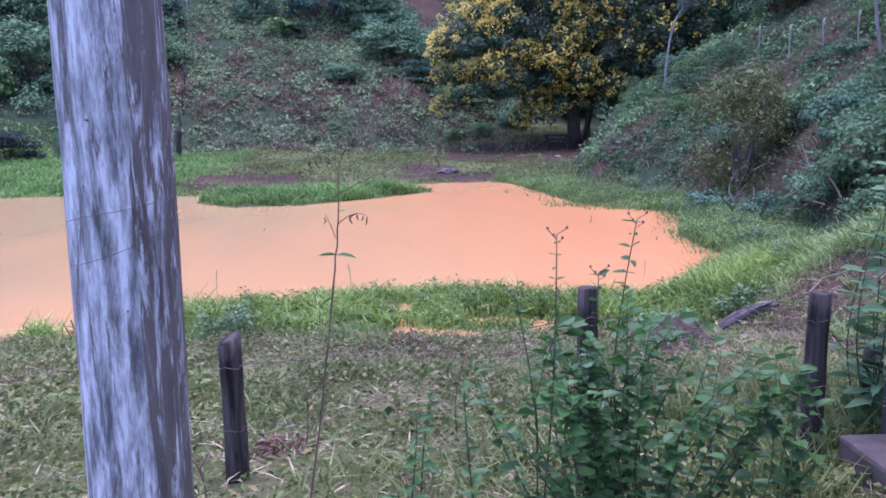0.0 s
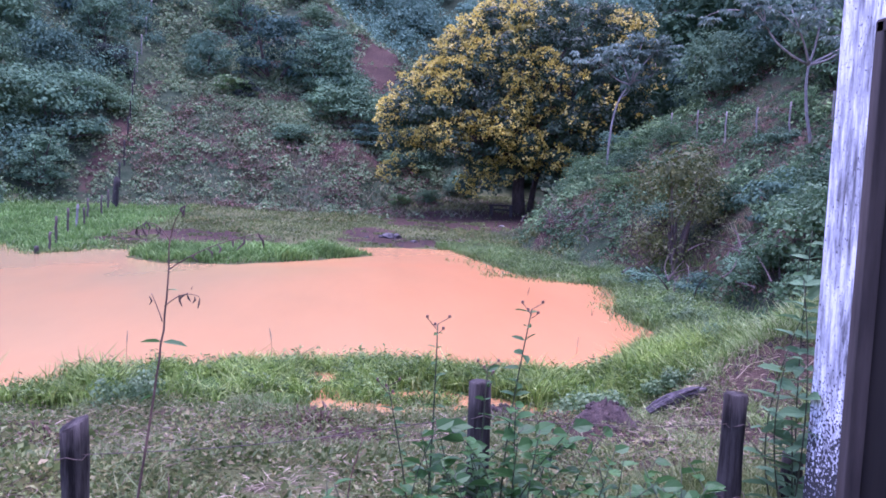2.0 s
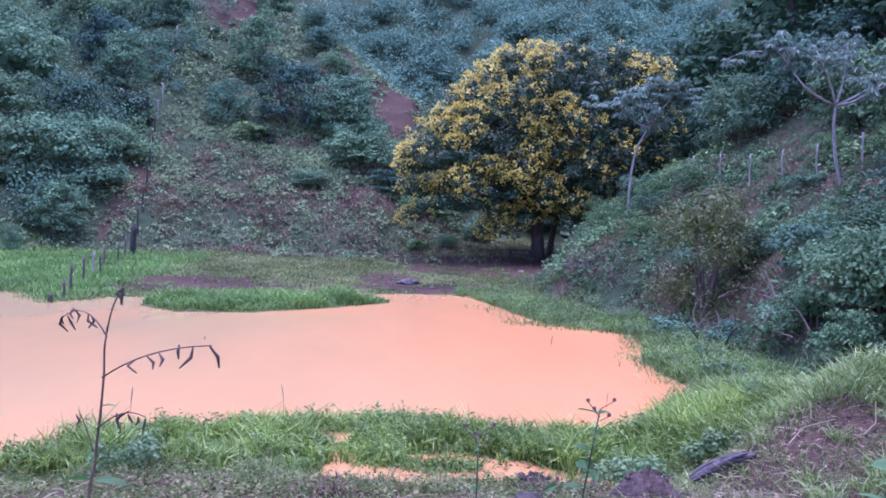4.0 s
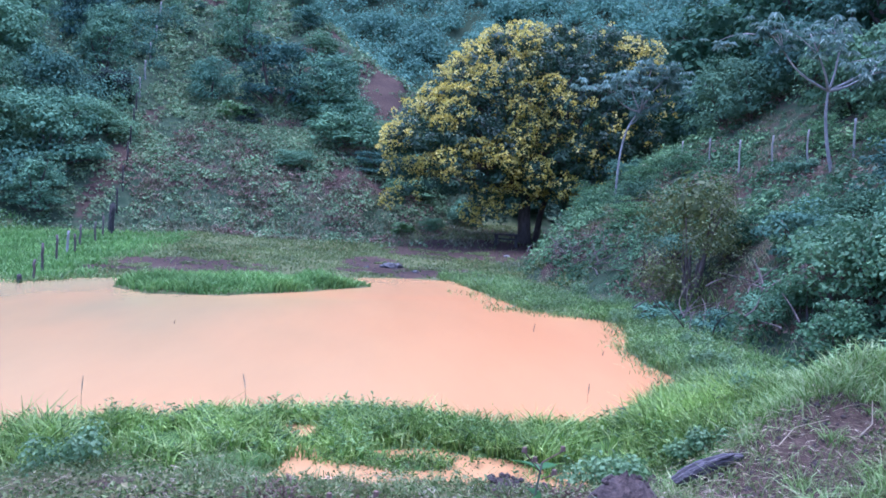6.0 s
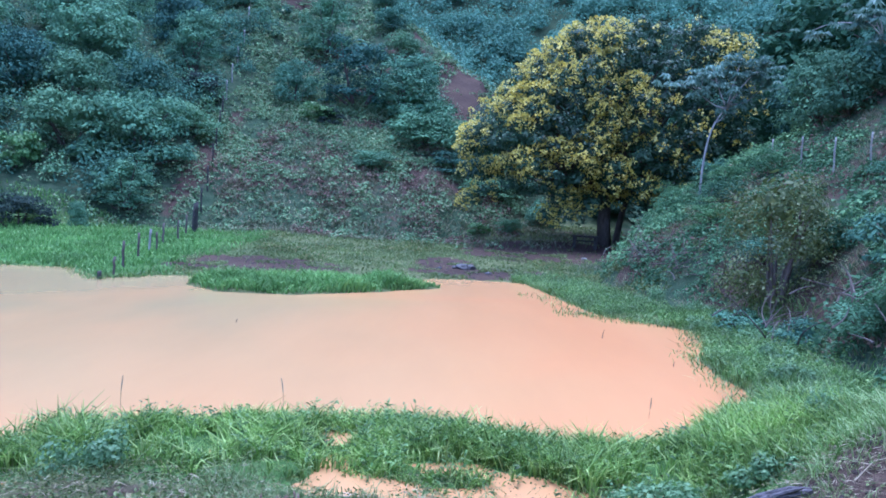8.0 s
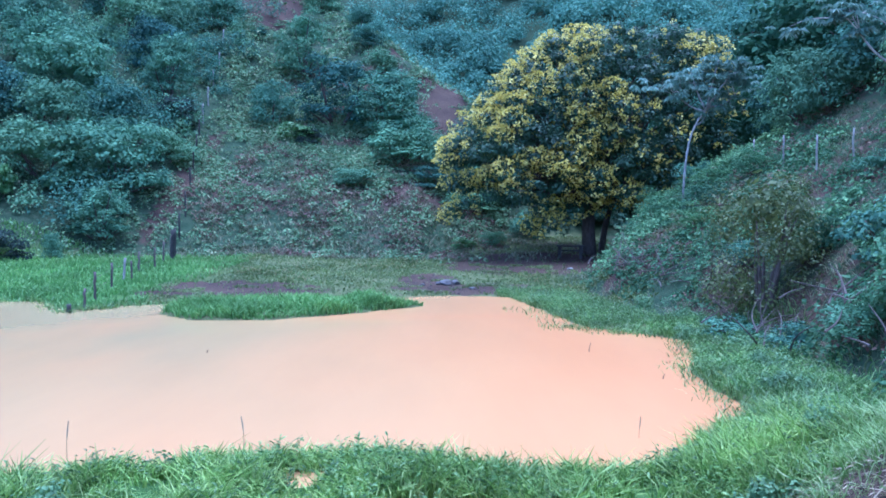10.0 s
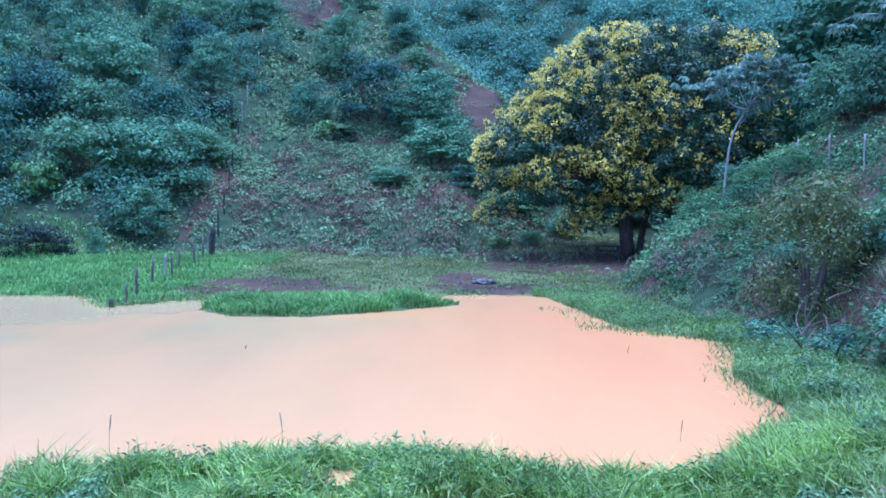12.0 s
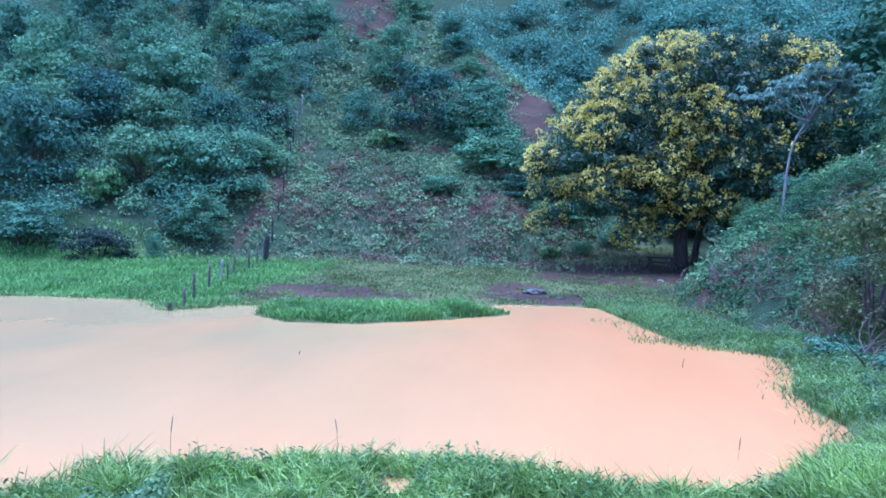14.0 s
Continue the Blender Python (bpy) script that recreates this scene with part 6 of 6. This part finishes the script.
def slope_cover():
    """Herbs, ferns and low scrub on the hillsides."""
    g = rng_of(441)

    def tufts(name, n, area, keep, size, rise, leaves_each, material, label, spread=0.3):
        """Low domed clumps of leaves."""
        x, y = scatter(n, *area, g, keep)
        at = np.repeat(on_ground(x, y, 0), leaves_each, 0)
        big = np.repeat(0.45 + 1.25 * g.random(len(x)) ** 3, leaves_each)[:, None]
        d = sphere_points(len(at), g)
        d[:, 2] = np.abs(d[:, 2])
        at = at + d * big * [spread, spread, rise] * (1 - 0.4 * g.random((len(at), 1)) ** 2)
        s = size * (0.6 + 0.8 * g.random(len(at))) * (0.6 + 0.5 * big[:, 0])
        along = 0.5 * d + unit(np.cross(d, g.normal(size=d.shape)))
        growth(name, Bag().add(*leaves(at, along, s, 0.75 * s, g, 0.2, 0.7 * d + [0, 0, 0.7])), material, label, "undergrowth")

    left = lambda x, y: (1 - 0.85 * step((bare_share(x, y) - 0.5) / 0.3)) * (0.12 + 0.88 * step((vnoise(x, y, 2.2, 34) + 0.15) / 0.35)) * step((y - 44.6) / 1.6) * (0.22 + 0.78 * step((y - 50) / 6)) * step((ellipse(x, y, 8.0, 48.5, 6.0, 5.0) - 0.7) / 0.4)
    tufts("hillside_herbs", 6400, (-17, 6, 44.5, 74), left, 0.145, 0.36, 22, HILL_LEAF, "low herbs and grass over the hillside", 0.40)
    x, y = scatter(19000, -13.5, 8, 44.8, 66, g, lambda x, y: step((y - 45) / 1.5) * step((66 - y) / 11) * (0.2 + 0.8 * step((vnoise(x, y, 1.1, 54) + 0.2) / 0.4)) * (1 - 0.7 * bare_share(x, y)))
    growth("pasture_grass", Bag().add(*blades(on_ground(x, y), 0.12 + 0.22 * g.random(len(x)), 0.9 + 0.6 * g.random(len(x)), 0.05 + 0.04 * g.random(len(x)), g, 0.9)), HAY, "half-dry grass along the trodden terraces of the hillside", "grass")
    tufts("upper_herbs", 2100, (-26, 6, 74, 112), left, 0.25, 0.6, 20, HILL_LEAF, "low scrub over the upper hillside", 0.7)
    brush = lambda x, y: (0.3 + 0.7 * step((vnoise(x, y, 2.6, 35) + 0.3) / 0.6)) * step((y - np.interp(x, (-60, -25, -15), (36, 40.0, 43.0))) / 1.5)
    tufts("thicket_herbs", 2600, (-55, -14.0, 37, 90), brush, 0.16, 0.6, 24, HILL_LEAF, "tangled undergrowth on the thicket slope", 0.6)
    bank = lambda x, y: step((x - K * hill_foot_right(y / K) + np.interp(y, (18, 24), (0.8, 0.5))) / 0.8) * (1 - 0.75 * step((bare_share(x, y) - 0.55) / 0.25)) * (0.08 + 0.92 * step((vnoise(x, y, 1.5, 36) - 0.02) / 0.25)) * step((y - 5) / 3) * step((np.hypot(x - 9.5, y - 22.2) - 1.1) / 0.6)
    tufts("slope_herbs", 5200, (5, 22, 6, 46), bank, 0.10, 0.32, 22, BANK_BUSH, "weeds and creepers over the steep bank", 0.27)
    tufts("slope_ferns", 1100, (7, 22, 10, 46), lambda x, y: bank(x, y) * step((vnoise(x, y, 2.4, 37) - 0.1) / 0.3), 0.11, 0.5, 20, PALE_BUSH, "pale green ferns on the right-hand bank", 0.4)
    tufts("withered_ferns", 700, (7, 20, 10, 46), lambda x, y: step((x - K * hill_foot_right(y / K) + 0.2) / 0.8) * step((vnoise(x, y, 2.1, 38) - 0.1) / 0.25), 0.10, 0.25, 16, RUST_LEAF, "withered red-brown ferns on the right-hand bank", 0.35)
    x, y = scatter(13000, 7, 18, 12, 40, g, lambda x, y: step((x - K * hill_foot_right(y / K) + 1.6) / 0.8) * (0.1 + 0.9 * step((vnoise(x, y, 1.3, 58) - 0.05) / 0.25)))
    growth("bank_dry_grass", Bag().add(*blades(on_ground(x, y), 0.12 + 0.22 * g.random(len(x)), 1.0 + 0.8 * g.random(len(x)), 0.018 + 0.016 * g.random(len(x)), g, 1.1)), HAY, "half-dry grass hanging over the steep bank", "grass")
    tufts("hillside_dry_ferns", 1900, (-15, 5, 46, 80), lambda x, y: step((vnoise(x, y, 2.4, 39) + 0.0) / 0.3), 0.13, 0.3, 14, RUST_LEAF, "withered brown ferns on the left-hand hillside", 0.4)


slope_cover()


def thicket(name, n, area, keep, radius, count, size, material, label, seed, flat=0.8, inner=18):
    g = rng_of(seed)
    x, y = scatter(n, *area, g, keep)
    z = ground_height(x, y)
    bag = Bag()
    for k in range(len(x)):
        r = radius * (0.6 + 0.8 * g.random())
        for m in range(4):
            a = 1.57 * m + g.random()
            c = (x[k] + 0.55 * r * math.cos(a) * (m > 0), y[k] + 0.55 * r * math.sin(a) * (m > 0), z[k] + r * ((0.75 if m == 0 else 0.3) + 0.3 * g.random()))
            lobe(bag, c, 0.62 * r, count // 4, size, g, flat, -0.3, 0.5, inner // 4)
    growth(name, bag, material, label, "thicket")


thicket("scrub_thicket", 240, (-52, -16.5, 44, 92), lambda x, y: step((y - np.interp(x, (-60, -25, -15), (38, 42.5, 46))) / 1.5), 1.4, 300, 0.17, BUSH_LEAF, "dense scrub on the left-hand slope", 451)
thicket("pale_thicket", 110, (-50, -17, 46, 88), lambda x, y: step((y - np.interp(x, (-60, -25, -15), (38, 42.5, 46))) / 1.5), 1.3, 280, 0.17, PALE_BUSH, "paler scrub on the left-hand slope", 452)
thicket("spur_thicket", 34, (-9, 7, 54, 78), lambda x, y: step((vnoise(x, y, 4.5, 40) - 0.05) / 0.2) * (1 - bare_share(x, y)), 1.1, 220, 0.2, BUSH_LEAF, "low dark scrub on the spur", 453)
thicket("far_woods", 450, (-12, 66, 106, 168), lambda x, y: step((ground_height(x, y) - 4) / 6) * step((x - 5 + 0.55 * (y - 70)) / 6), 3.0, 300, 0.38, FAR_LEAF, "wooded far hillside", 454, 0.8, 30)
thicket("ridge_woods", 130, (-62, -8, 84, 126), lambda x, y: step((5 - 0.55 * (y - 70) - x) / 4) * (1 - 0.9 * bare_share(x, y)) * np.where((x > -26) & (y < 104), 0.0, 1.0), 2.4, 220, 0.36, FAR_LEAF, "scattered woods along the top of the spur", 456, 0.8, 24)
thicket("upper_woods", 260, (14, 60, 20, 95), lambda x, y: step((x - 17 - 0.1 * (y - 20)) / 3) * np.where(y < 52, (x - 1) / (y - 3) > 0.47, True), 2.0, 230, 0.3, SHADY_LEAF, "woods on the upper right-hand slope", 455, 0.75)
